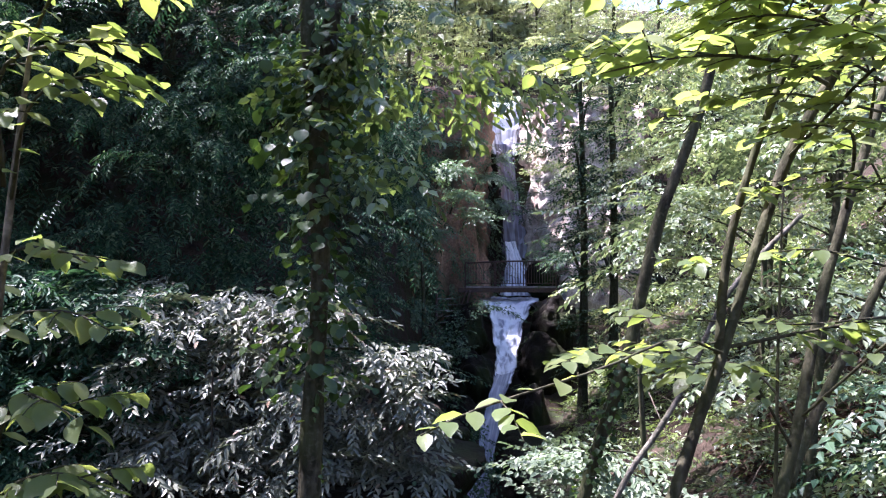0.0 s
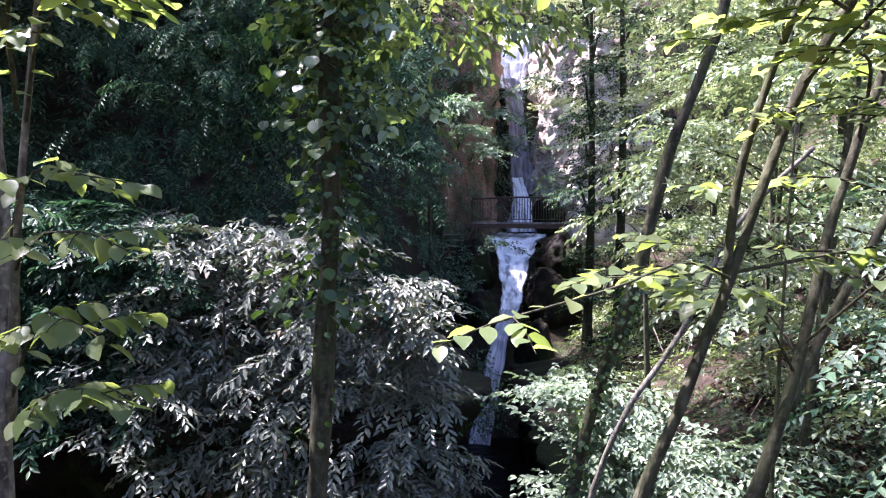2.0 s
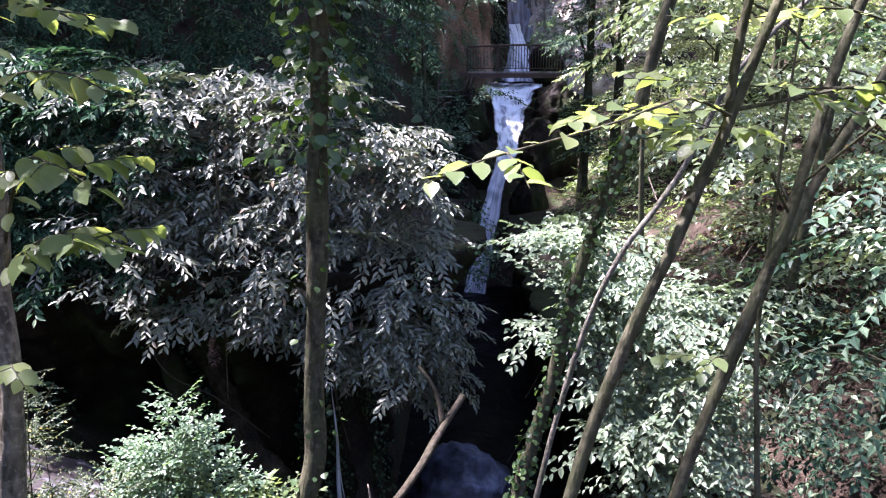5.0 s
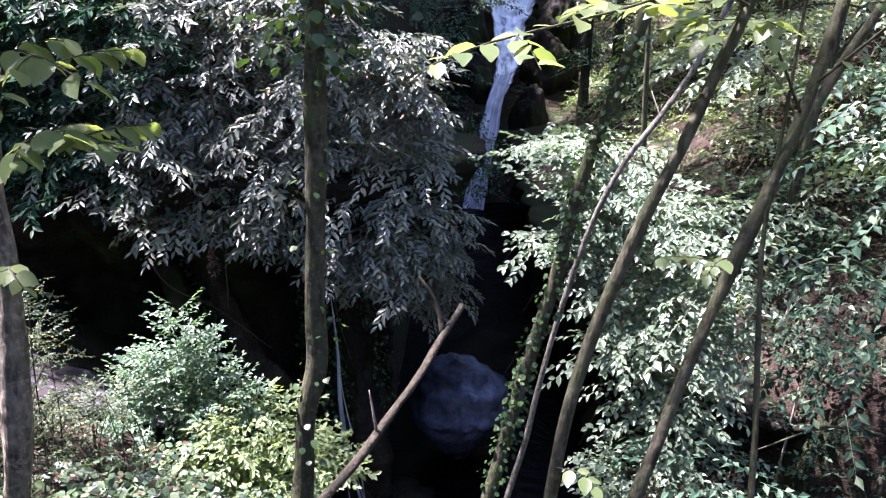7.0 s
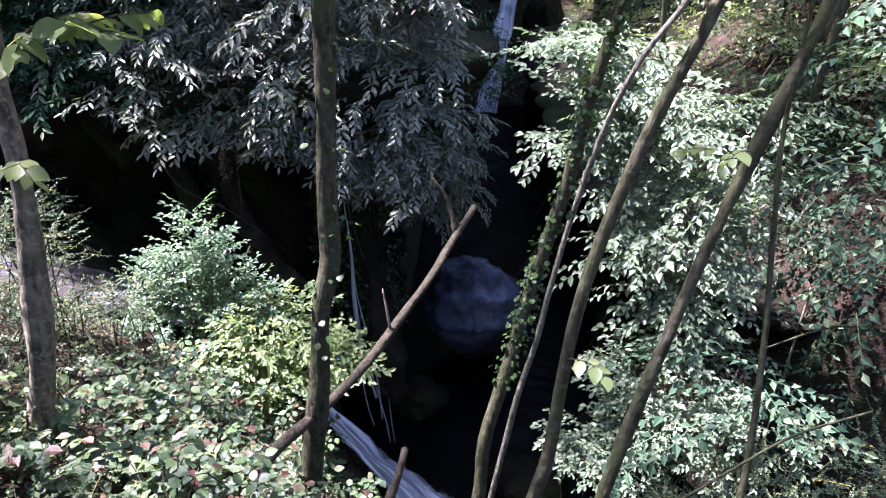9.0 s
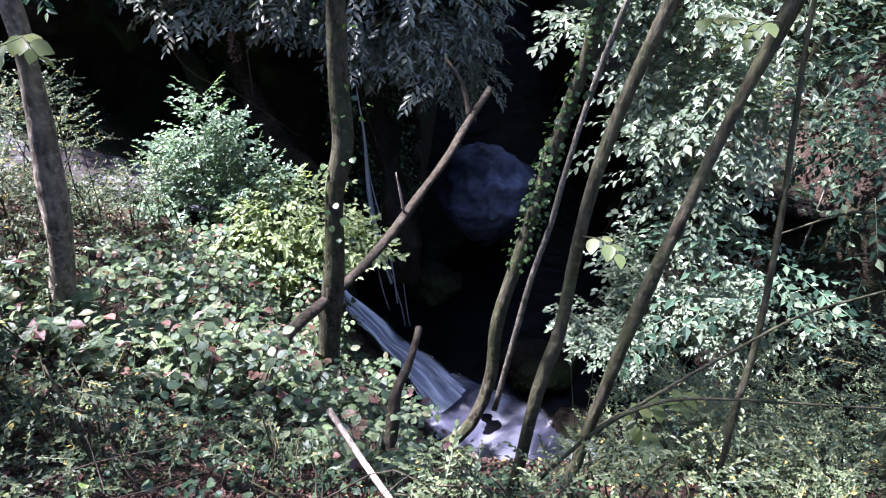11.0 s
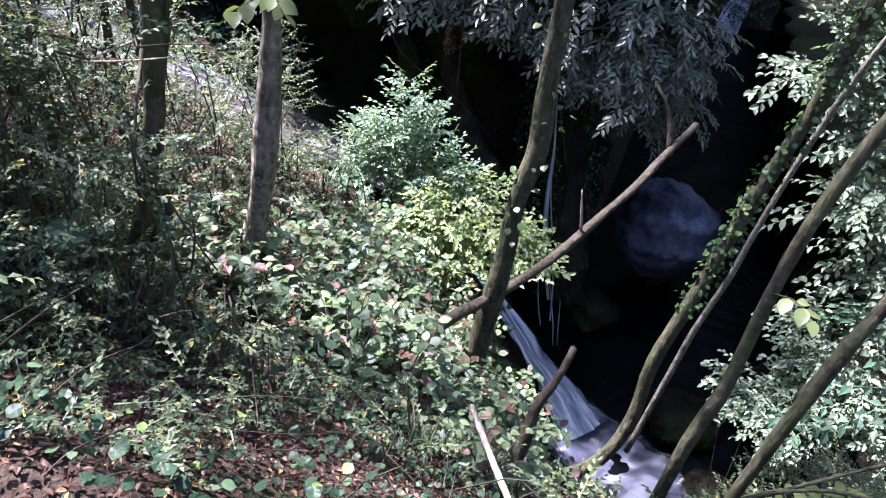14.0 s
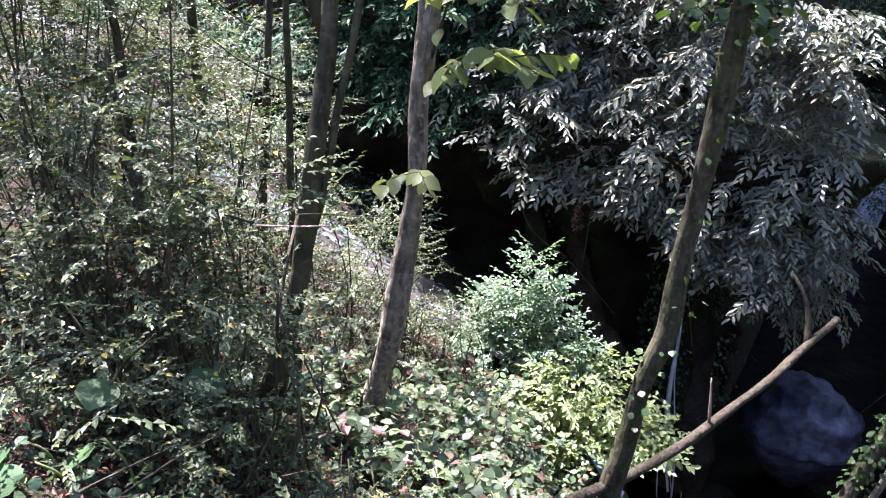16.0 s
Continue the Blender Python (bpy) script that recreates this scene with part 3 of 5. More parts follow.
    edge = 1 + 0.22 * fbm(c * 1.0 + 3.0, 1.5, 3)[:, None] * np.ones(across)
    P = c[:, None] + side[:, None] * (u[None] * w[:, None] * edge)[..., None]
    h = arch * (1 - (2 * u) ** 2)[None] + rough * fbm(P, 4.0, 4)
    P = P + up[:, None] * h[..., None]
    ob = part(name, grid_mesh(name, P.transpose(1, 0, 2)), mat)
    return tagged(ob, label, "water", kind="structure")


ribbon("waterfall_1", [(2.7, 40.6, 9.6), (2.72, 39.6, 9.1), (2.85, 39.0, 7.8), (3.05, 38.5, 6.4)], [2.3, 2.6, 2.2, 1.5], M_FALL, "white head of the upper waterfall coming over the cliff", 16, 60, 0.14)
ribbon("waterfall_veil", [(2.98, 38.7, 7.0), (3.2, 38.0, 5.0), (3.4, 37.3, 2.8), (3.4, 36.9, 1.2)], [1.0, 1.15, 1.2, 1.3], M_VEIL, "thin grey veil of falling water on the cliff", 14, 60, 0.12)
ribbon("waterfall_foot", [(3.2, 37.0, 2.0), (3.35, 36.75, 1.2), (3.5, 36.4, 0.3), (3.55, 36.0, -0.55)], [0.6, 1.0, 1.5, 1.9], M_FALL, "white fan at the foot of the upper waterfall", 16, 50, 0.12)
ribbon("waterfall_2", [(3.4, 36.4, -0.6), (3.0, 34.0, -0.62), (2.78, 32.7, -0.7), (2.62, 31.6, -1.5), (2.52, 30.7, -2.2), (2.42, 29.8, -2.85), (2.25, 28.8, -3.4), (2.0, 28.0, -3.9)], [1.8, 2.2, 2.3, 1.5, 1.0, 0.8, 0.75, 0.6], M_STREAM, "white cascade narrowing between dark rocks below the footbridge", 22, 120, 0.16)
ribbon("waterfall_tail", [(2.2, 28.4, -3.25), (1.93, 27.4, -3.72), (1.68, 26.6, -4.45), (1.3, 25.4, -5.9), (0.97, 24.6, -7.3)], [0.6, 0.7, 0.7, 0.75, 0.85], M_TAIL, "misty blue-grey lower end of the cascade", 12, 50, 0.10)
ribbon("stream_upper", STREAM[:6], [0.7, 0.6, 0.7, 0.9, 0.8, 0.5], M_SHALLOW, "shallow side stream running over brown stones", 14, 90, 0.07, 0.03)
ribbon("stream_lower", STREAM[5:], [0.20, 0.23, 0.38, 0.68], M_CHUTE, "narrow white chute of the side stream", 12, 70, 0.06, 0.03)
ribbon("stream_foam", [(-0.45, 7.15, -7.14), (0.1, 6.6, -7.15), (0.55, 6.15, -7.16), (1.1, 5.75, -7.17), (1.8, 5.45, -7.2), (3.0, 5.2, -7.22)], [0.8, 1.3, 1.5, 1.3, 1.1, 0.9], M_FOAM, "churning white foam where the stream leaves the pool", 26, 80, 0.14, 0.08)
for k_, (dx_, z0_, z1_, w_) in enumerate(((0.0, -3.9, -6.6, 0.045), (0.06, -4.6, -6.9, 0.02), (-0.08, -6.0, -7.0, 0.014), (0.05, -5.9, -7.3, 0.014), (0.17, -6.2, -7.3, 0.012))):
    f_ = [(z_ + 3.9) / -3.4 for z_ in np.linspace(z0_, z1_, 5)]
    ribbon("trickle_%d" % (k_ + 1), [(-1.42 + 0.45 * q_ ** 1.5 + dx_ + 0.035 * math.sin(9 * q_ + 2 * k_), 9.05 - 0.6 * q_, -3.9 - 3.4 * q_) for q_ in f_], [w_ * 0.3, w_, w_ * 1.5, w_], M_FALL, "thin trickle of white water down the dark rock wall", 5, 40, 0.015, 0.01)
px, py = np.meshgrid(np.linspace(-2.6, 12, 90), np.linspace(2.5, 26.5, 150), indexing="ij")
pool = part("pool", grid_mesh("pool", np.stack([px, py, POOL_Z - 0.06 + 0.03 * fbm(np.stack([px, py, 0 * px], -1), 2.6, 4)], -1), False), M_POOL)
tagged(pool, "dark pool of churning water with pale foam", "water", kind="structure")


# ---------------------------------------------------------------- rocks
def rock(name, at, radii, mat, label, seed=0.0, rough=0.22, group="", waist=0.0, ledges=0.0):
    bm = bmesh.new()
    bmesh.ops.create_icosphere(bm, subdivisions=5 if min(radii) > 0.6 else 4, radius=1.0)
    v = np.array([q.co[:] for q in bm.verts])
    k = [1 + rough * noise.fractal(Vector(p) * 1.1 + Vector((seed, seed, seed)), 1.0, 2.0, 3) + 0.35 * rough * noise.fractal(Vector(p) * 4.0 + Vector((seed, 0, seed)), 0.8, 2.0, 4) for p in v]
    d = v * np.array(k)[:, None]
    d *= 1 + ledges * np.sin(17 * v[:, 2:] + 3.0 * fbm(v, 1.8, 3)[:, None]) + 1.2 * ledges * fbm(v * np.array([1, 1, 2.5]), 5.0, 4)[:, None]
    d[:, :2] *= (1 + waist * np.minimum(d[:, 2:], 0))
    d *= np.array(radii)
    for q, c in zip(bm.verts, d):
        q.co = c
    for f in bm.faces:
        f.smooth = True
    ob = part(name, bm, mat)
    ob.location = at
    return tagged(ob, label, "rock", group)


rock("boulder", (0.22, 10.7, -6.42), (0.76, 0.74, 0.90), M_DOME, "large rounded blue-grey boulder standing in the dark pool", 3.0, 0.18, "", 0.55, 0.035)
for at, r, s in (((1.25, 6.6, -7.25), (0.32, 0.28, 0.22), 1.0), ((0.9, 7.6, -7.2), (0.5, 0.45, 0.25), 2.0), ((-0.55, 9.3, -7.2), (0.4, 0.35, 0.35), 4.0), ((1.9, 6.3, -7.2), (0.45, 0.4, 0.3), 5.0), ((2.2, 8.2, -7.1), (0.7, 0.6, 0.5), 6.0)):
    rock("stream_rock", at, r, M_ROCK, "dark wet rock in the foaming stream", s, 0.25, "rocks in the stream")
for at, r, s in (((0.95, 31.4, -2.4), (0.85, 0.9, 1.55), 7.0), ((4.45, 31.4, -1.9), (0.85, 0.8, 1.25), 8.0), ((3.95, 29.9, -3.3), (1.0, 0.8, 1.35), 9.0), ((1.15, 29.4, -4.0), (0.95, 0.9, 1.3), 10.0), ((4.5, 35.2, 0.1), (0.75, 0.6, 0.9), 11.0), ((0.75, 27.6, -5.6), (0.8, 0.8, 1.5), 12.0), ((3.0, 27.4, -5.2), (0.7, 0.8, 1.5), 13.0)):
    rock("cascade_rock", at, r, M_ROCK, "dark mossy rock beside the cascade", s, 0.25, "rocks beside the cascade")


# ---------------------------------------------------------------- the footbridge
def box(bm, lo, hi, bevel=0.0):
    vs = [bm.verts.new((x, y, z)) for x in (lo[0], hi[0]) for y in (lo[1], hi[1]) for z in (lo[2], hi[2])]
    for f in ((0, 1, 3, 2), (4, 6, 7, 5), (0, 4, 5, 1), (2, 3, 7, 6), (0, 2, 6, 4), (1, 5, 7, 3)):
        bm.faces.new([vs[i] for i in f])
    if bevel:
        bmesh.ops.bevel(bm, geom=bm.edges[:], offset=bevel, segments=1, affect="EDGES")
    return bm


BX0, BX1, BY, BZ = 0.95, 4.75, 32.6, -0.14
bridge = thing("footbridge", (BX0, BY, BZ), "narrow iron footbridge with a vertical-bar railing across the cascade", "bridge")
for k in range(16):
    x = BX0 + (BX1 - BX0) * k / 16
    under(part("deck_plank", box(bmesh.new(), (x, BY, BZ - 0.07), (x + (BX1 - BX0) / 16 - 0.012, BY + 1.1, BZ), 0.004), M_DECK), bridge)
for y in (BY + 0.02, BY + 1.0):
    under(part("beam", box(bmesh.new(), (BX0 - 0.3, y, BZ - 0.26), (BX1 + 0.3, y + 0.09, BZ - 0.075), 0.006), M_IRON), bridge)


def railing(y):
    rail = under(part("railing", tube("railing", [(BX0, y, BZ + 0.98), ((BX0 + BX1) / 2, y, BZ + 1.06), (BX1, y, BZ + 1.04)], 0.026, 0.026, 8, 20, 0.0), M_IRON), bridge)
    under(part("lower_rail", tube("lower_rail", [(BX0, y, BZ + 0.12), (BX1, y, BZ + 0.12)], 0.016, 0.016, 6, 8, 0.0), M_IRON), bridge)
    for k in range(4):
        x = BX0 + (BX1 - BX0) * k / 3
        under(part("post", box(bmesh.new(), (x - 0.022, y - 0.022, BZ - 0.07), (x + 0.022, y + 0.022, BZ + 1.03), 0.003), M_IRON), bridge)
    me = None
    for k in range(1, 33):
        if k % 11 == 0:
            continue
        x = BX0 + (BX1 - BX0) * k / 33
        me = me or tube("baluster", [(0, 0, 0.12), (0, 0, 1.02)], 0.009, 0.009, 6, 6, 0.0)
        b = part("baluster", me, M_IRON)
        b.location = (x, y, BZ)
        under(b, bridge)


railing(BY + 0.06)
railing(BY + 1.04)
# braces and steps at the bridge's near end, going down to the ledge
for a, b in (((1.0, 32.6, -0.3), (0.35, 32.3, -1.9)), ((1.15, 32.6, -0.3), (0.75, 32.3, -1.9))):
    under(part("brace", tube("brace", [a, b], 0.045, 0.045, 6, 6, 0.03), M_IRON), bridge)
stairs = thing("iron_stairs", (0.3, 32.4, -1.9), "dark iron steps below the end of the footbridge", "stairs")
for k in range(6):
    under(part("tread", box(bmesh.new(), (-0.25, 32.2 + 0.16 * k, -1.9 + 0.24 * k), (0.65, 32.42 + 0.16 * k, -1.86 + 0.24 * k), 0.004), M_DECK), stairs)
for x in (-0.27, 0.66):
    under(part("stringer", tube("stringer", [(x, 32.2, -2.0), (x, 33.2, -0.45)], 0.05, 0.05, 6, 6, 0.0), M_IRON), stairs)


# ---------------------------------------------------------------- trees
def tree(name, at, label, group=""):
    return thing(name, at, label, "tree", group)


def crown(t, name, shapes, blobs, mat, tilt=0.25, size=1.0, clump=0.55, hollow=0.35, freq=1.6, facing=None, label=""):
    P, A = blob_points(blobs, clump, hollow, freq)
    n = len(P)
    if facing is not None:
        A = np.where(rng.random(n) < 0.6, facing, A)
    me = scattered(name, shapes, P, A + rng.normal(0, 0.7, n), rng.normal(tilt, 0.3, n), size * rng.uniform(0.75, 1.25, n))
    ob = part(name, me, mat, None, label)
    return under(ob, t) if t else ob


def plates(t, name, shapes, blobs, mat, size=1.0, per=8, length=0.8, sag=0.22, facing=None, label="", droop=0.0):
    """A crown of layered, drooping sprays."""
    P, A, T, R = plate_points(blobs, per, length, sag, facing, size)
    return under(part(name, scattered(name, shapes, P, A, T + droop, size * rng.uniform(0.75, 1.2, len(P)), R), mat, None, label), t)


def ivy_on(t, line, r, n, spread, size=1.0, mat=None, lo=0.0, hi=1.0, pieces=False):
    c = spline(line, 200)
    i = (rng.uniform(lo, hi, n) * 199).astype(int)
    a = rng.uniform(-math.pi, math.pi, n)
    d = r + np.abs(rng.normal(0, spread, n))
    P = c[i] + np.stack([np.cos(a) * d, np.sin(a) * d, rng.normal(0, 0.03, n)], 1)
    if pieces:
        return leaf_pieces(t, "ivy_leaf", IVY_MESHES, P, a + rng.normal(0, 0.6, n), rng.normal(0.7, 0.35, n), size * rng.uniform(0.6, 1.25, n))
    me = scattered("ivy", IVY1, P, a + rng.normal(0, 0.6, n), rng.normal(0.7, 0.35, n), size * rng.uniform(0.6, 1.25, n))
    return under(part("ivy", me, mat or M_IVY, None, "glossy ivy climbing the trunk"), t)


def stem(t, name, line, r0, r1, mat=None, sides=12, flare=0.0, seed=0.0, rough=0.08, label=""):
    return under(part(name, tube(name, line, r0, r1, sides, 0, rough, flare, seed), mat or M_BARK, None, label), t)


def leaf_mesh(name, shape, mat):
    v, f = shape
    me = raw_mesh(name, v, np.concatenate([np.array(q) for q in f]), np.array([len(q) for q in f]))
    me.materials.append(mat)
    return me


IVY_MESHES = [leaf_mesh("ivy_leaf", q_, M_IVY_ONE) for q_ in IVY1]
BRAMBLE_MESHES = [leaf_mesh("bramble_leaf", leaf_shape(0.085, 0.066, 2, 0.1 + 0.06 * k_, 0.08 + 0.06 * k_), M_BRAMBLE_ONE) for k_ in range(3)]


def leaf_pieces(t, name, meshes, P, az, tilt, size):
    """Leaves that are objects of their own under a thing; they share their meshes."""
    for k in range(len(P)):
        ob = new(name, meshes[k % len(meshes)])
        ob.matrix_world = Matrix.Translation(P[k]) @ Euler((rng.normal(0, 0.3), tilt[k], az[k])).to_matrix().to_4x4() @ Matrix.Scale(size[k], 4)
        under(ob, t)


LEAF_MESHES = []
for s_ in range(3):
    v_, f_ = leaf_shape(0.085, 0.054 + 0.004 * s_, 2, 0.14 + 0.05 * s_, 0.10 + 0.08 * s_)
    LEAF_MESHES.append(raw_mesh("leaf", v_, np.concatenate([np.array(q) for q in f_]), np.array([len(q) for q in f_])))
    LEAF_MESHES[-1].materials.append(M_HORN_ONE)


def leafy_branch(t, line, r0, count, size=1.0, spread=0.9, start=0.15, droop=0.15, side_twigs=0):
    """A thin branch of a near tree with leaves alternating along it, each a piece of its own."""
    br = under(part("branch", tube("branch", line, r0, r0 * 0.3, 6, 14, 0.05), M_BARK), t)
    lines = [(spline(line, 60), start, count)]
    c0 = lines[0][0]
    for k in range(side_twigs):
        i = int(60 * (0.25 + 0.6 * (k + 0.5) / side_twigs))
        d = c0[min(59, i + 3)] - c0[i - 3]
        az = math.atan2(d[1], d[0]) + (1 if k % 2 else -1) * rng.uniform(0.6, 1.1)
        L = rng.uniform(0.14, 0.28)
        e = c0[i] + np.array([math.cos(az) * L, math.sin(az) * L, rng.uniform(-0.06, 0.04)])
        tw = [tuple(c0[i]), tuple((c0[i] + e) / 2 + np.array([0, 0, 0.012])), tuple(e)]
        under(part("twig", tube("twig", tw, r0 * 0.4, r0 * 0.2, 5, 6, 0.0), M_BARK), t)
        lines.append((spline(tw, 60), 0.2, max(4, int(L / 0.035))))
    for c, st, cnt in lines:
        for k in range(cnt):
            s = st + (1 - st) * (k + rng.uniform(0.1, 0.9)) / cnt
            i = min(58, int(s * 59))
            d = c[i + 1] - c[max(0, i - 1)]
            az = math.atan2(d[1], d[0]) + (1 if k % 2 else -1) * spread * rng.uniform(0.6, 1.2)
            ob = new("leaf", LEAF_MESHES[k % 3])
            ob.matrix_world = Matrix.Translation(c[i]) @ Euler((rng.normal(0, 0.3), droop + rng.normal(0, 0.2), az)).to_matrix().to_4x4() @ Matrix.Scale(size * rng.uniform(0.7, 1.2), 4)
            under(ob, br)
    return br


# --- the ivy-clad tree in front of the viewpoint
A_LINE = [(-1.02, 4.12, -4.1), (-1.0, 4.15, -3.86), (-0.90, 4.2, -3.2), (-0.86, 4.24, -2.7), (-0.78, 4.27, -2.34), (-0.78, 4.3, -1.97), (-0.74, 4.3, -1.27), (-0.71, 4.3, -0.63), (-0.68, 4.3, -0.02), (-0.69, 4.3, 0.54), (-0.69, 4.32, 0.95), (-0.66, 4.33, 1.21), (-0.62, 4.35, 1.61), (-0.55, 4.4, 2.4), (-0.5, 4.5, 4.5)]
ta = tree("ivy_clad_tree", (-1.0, 4.15, -3.9), "slender forked tree trunk wrapped in glossy ivy")
stem(ta, "trunk", A_LINE, 0.068, 0.045, flare=0.04, rough=0.14)
stem(ta, "limb", [(-0.69, 4.31, 0.85), (-0.74, 4.29, 1.2), (-0.76, 4.28, 1.5), (-0.78, 4.2, 2.5), (-0.9, 4.1, 4.5)], 0.05, 0.03)
ivy_on(ta, A_LINE[7:13], 0.05, 850, 0.16, 0.9)
ivy_on(ta, A_LINE[7:13], 0.16, 160, 0.12, 1.25, pieces=True)
ivy_on(ta, A_LINE[2:8], 0.075, 64, 0.03, 0.65, pieces=True)
crown(ta, "crown", HORN1, [((-0.35, 4.4, 0.95), (0.4, 0.3, 0.45), 60), ((-0.1, 4.6, 1.3), (0.7, 0.5, 0.4), 70)], M_HORN, 0.5, 1.15)
# leaf clumps above the view, added to shade bushes, ivy and bank
plates(ta, "high_shade_crown", HORN0, [((-1.9, 4.7, 5.3), (1.2, 0.9, 0.4), 300), ((-2.8, 4.0, 5.3), (0.7, 0.4, 0.2), 100), ((-0.9, 5.2, 5.4), (1.0, 0.8, 0.4), 120), ((-3.1, 5.0, 5.2), (0.7, 0.7, 0.4), 80), ((0.0, 4.8, 5.6), (1.4, 1.0, 0.4), 110), ((-0.4, 6.6, 6.2), (1.5, 1.0, 0.4), 120)], M_HORN, 1.4)

# --- tree by the bank, with long-stalked leaves
B_LINE = [(-2.18, 3.08, -3.05), (-2.12, 3.1, -2.84), (-2.0, 3.12, -2.38), (-1.92, 3.13, -1.84), (-1.88, 3.15, -1.4), (-1.89, 3.17, -1.05), (-1.88, 3.18, -0.74), (-1.88, 3.2, -0.5), (-1.93, 3.2, 0.3), (-1.98, 3.2, 1.2), (-2.1, 3.3, 3.0)]
tb = tree("bank_tree", (-2.12, 3.1, -2.9), "smooth grey-barked young tree with a curved foot")
stem(tb, "trunk", B_LINE, 0.062, 0.042, M_BARK_PALE, flare=0.05, rough=0.16)
leafy_branch(tb, [(-1.86, 3.18, -0.95), (-1.6, 2.95, -0.75), (-1.35, 2.8, -0.68), (-1.15, 2.7, -0.72)], 0.010, 16, 1.25, 0.9, 0.1, 0.35, 4)
leafy_branch(tb, [(-1.85, 3.18, -0.2), (-1.65, 2.95, 0.1), (-1.40, 2.8, 0.12), (-1.2, 2.7, 0.05)], 0.010, 14, 1.2, 0.9, 0.1, 0.3, 4)
leafy_branch(tb, [(-1.82, 3.2, 0.4), (-1.7, 2.95, 0.8), (-1.35, 2.75, 0.86), (-1.0, 2.6, 0.80)], 0.012, 18, 1.1, 0.9, 0.1, 0.2, 7)
leafy_branch(tb, [(-1.82, 3.2, 0.5), (-1.75, 2.9, 0.95), (-1.55, 2.65, 1.1), (-1.25, 2.45, 1.05)], 0.012, 16, 1.1, 0.9, 0.1, 0.2, 7)
leafy_branch(tb, [(-1.86, 3.17, -1.35), (-1.75, 2.95, -1.25), (-1.62, 2.8, -1.28)], 0.006, 8, 1.0, 0.9, 0.2, 0.35, 1)

# crown and its limb out of view, added to shade brambles and foam
plates(tb, "crown", HORN0, [((-5.3, 3.2, 4.6), (1.3, 1.2, 0.4), 80), ((-5.5, 5.4, 4.9), (1.3, 1.4, 0.4), 130), ((-4.3, 4.4, 4.8), (0.9, 1.3, 0.4), 110), ((-4.3, 7.7, 5.0), (1.6, 0.9, 0.3), 260), ((-4.0, 3.4, 4.6), (0.5, 0.6, 0.2), 40), ((-6.6, 4.4, 5.2), (0.9, 1.4, 0.4), 50)], M_HORN, 1.5)
stem(tb, "limb", [(-2.1, 3.3, 2.6), (-3.2, 3.8, 3.9), (-4.4, 4.6, 4.7), (-5.6, 5.4, 5.0)], 0.04, 0.012, M_BARK_PALE, 8)
stem(tb, "limb", [(-1.86, 3.18, -0.9), (-1.72, 3.0, -0.2), (-1.62, 2.9, 0.3), (-1.5, 2.8, 0.9)], 0.022, 0.010, M_BARK_PALE, 8)
leafy_branch(tb, [(-1.62, 2.9, 0.3), (-1.45, 2.7, 0.62), (-1.2, 2.6, 0.70), (-0.95, 2.5, 0.62)], 0.008, 16, 1.15, 0.9, 0.1, 0.25, 6)
leafy_branch(tb, [(-1.5, 2.8, 0.9), (-1.3, 2.6, 1.0), (-1.05, 2.5, 0.98), (-0.85, 2.4, 0.92)], 0.008, 14, 1.15, 0.9, 0.1, 0.25, 5)
leafy_branch(tb, [(-1.72, 3.0, -0.25), (-1.55, 2.8, -0.12), (-1.3, 2.7, -0.10), (-1.12, 2.62, -0.16)], 0.008, 14, 1.2, 0.9, 0.1, 0.4, 4)
leafy_branch(tb, [(-1.86, 3.18, -0.85), (-1.62, 2.95, -0.45), (-1.42, 2.8, -0.42), (-1.22, 2.7, -0.5)], 0.008, 12, 1.25, 0.9, 0.1, 0.4, 4)

# --- leaning trees on the near bank
C_LINE = [(0.12, 2.42, -3.55), (0.18, 2.45, -3.31), (0.27, 2.48, -2.67), (0.35, 2.52, -2.35), (0.39, 2.55, -1.98), (0.44, 2.58, -1.66), (0.52, 2.62, -1.38), (0.65, 2.64, -1.0), (0.78, 2.65, -0.7), (0.88, 2.7, -0.47), (0.99, 2.75, -0.23), (1.12, 2.8, 0.1), (1.28, 2.87, 0.46), (1.48, 2.93, 0.78), (1.66, 3.0, 1.04), (2.1, 3.2, 1.8)]
tc = tree("leaning_hornbeam", (0.18, 2.45, -3.4), "leaning slim hornbeam with smooth brown-grey bark", "leaning trees")
stem(tc, "trunk", C_LINE, 0.027, 0.018, flare=0.012, rough=0.14)
stem(tc, "limb", [(0.97, 2.75, -0.25), (1.01, 2.76, 0.1), (1.11, 2.78, 0.43), (1.24, 2.79, 0.76), (1.41, 2.8, 1.01), (1.7, 2.8, 1.4)], 0.018, 0.009)
D_LINE = [(0.42, 2.58, -3.75), (0.46, 2.6, -3.5), (0.55, 2.68, -3.12), (0.67, 2.75, -2.65), (0.77, 2.82, -2.32), (0.88, 2.9, -2.04), (1.03, 3.0, -1.65), (1.19, 3.1, -1.26), (1.34, 3.2, -0.97), (1.47, 3.3, -0.7), (1.59, 3.4, -0.37), (1.7, 3.5, -0.08), (1.86, 3.57, 0.34), (1.99, 3.63, 0.64), (2.13, 3.7, 0.95), (2.5, 3.9, 1.8)]
td = tree("leaning_hornbeam", (0.46, 2.6, -3.6), "leaning forked hornbeam with smooth grey bark", "leaning trees")
stem(td, "trunk", D_LINE, 0.031, 0.019, flare=0.02, rough=0.14)
stem(td, "limb", [(1.45, 3.3, -0.85), (1.55, 3.4, -0.72), (1.63, 3.45, -0.6), (1.76, 3.5, -0.4), (1.87, 3.55, -0.25), (2.1, 3.65, 0.1)], 0.024, 0.019)
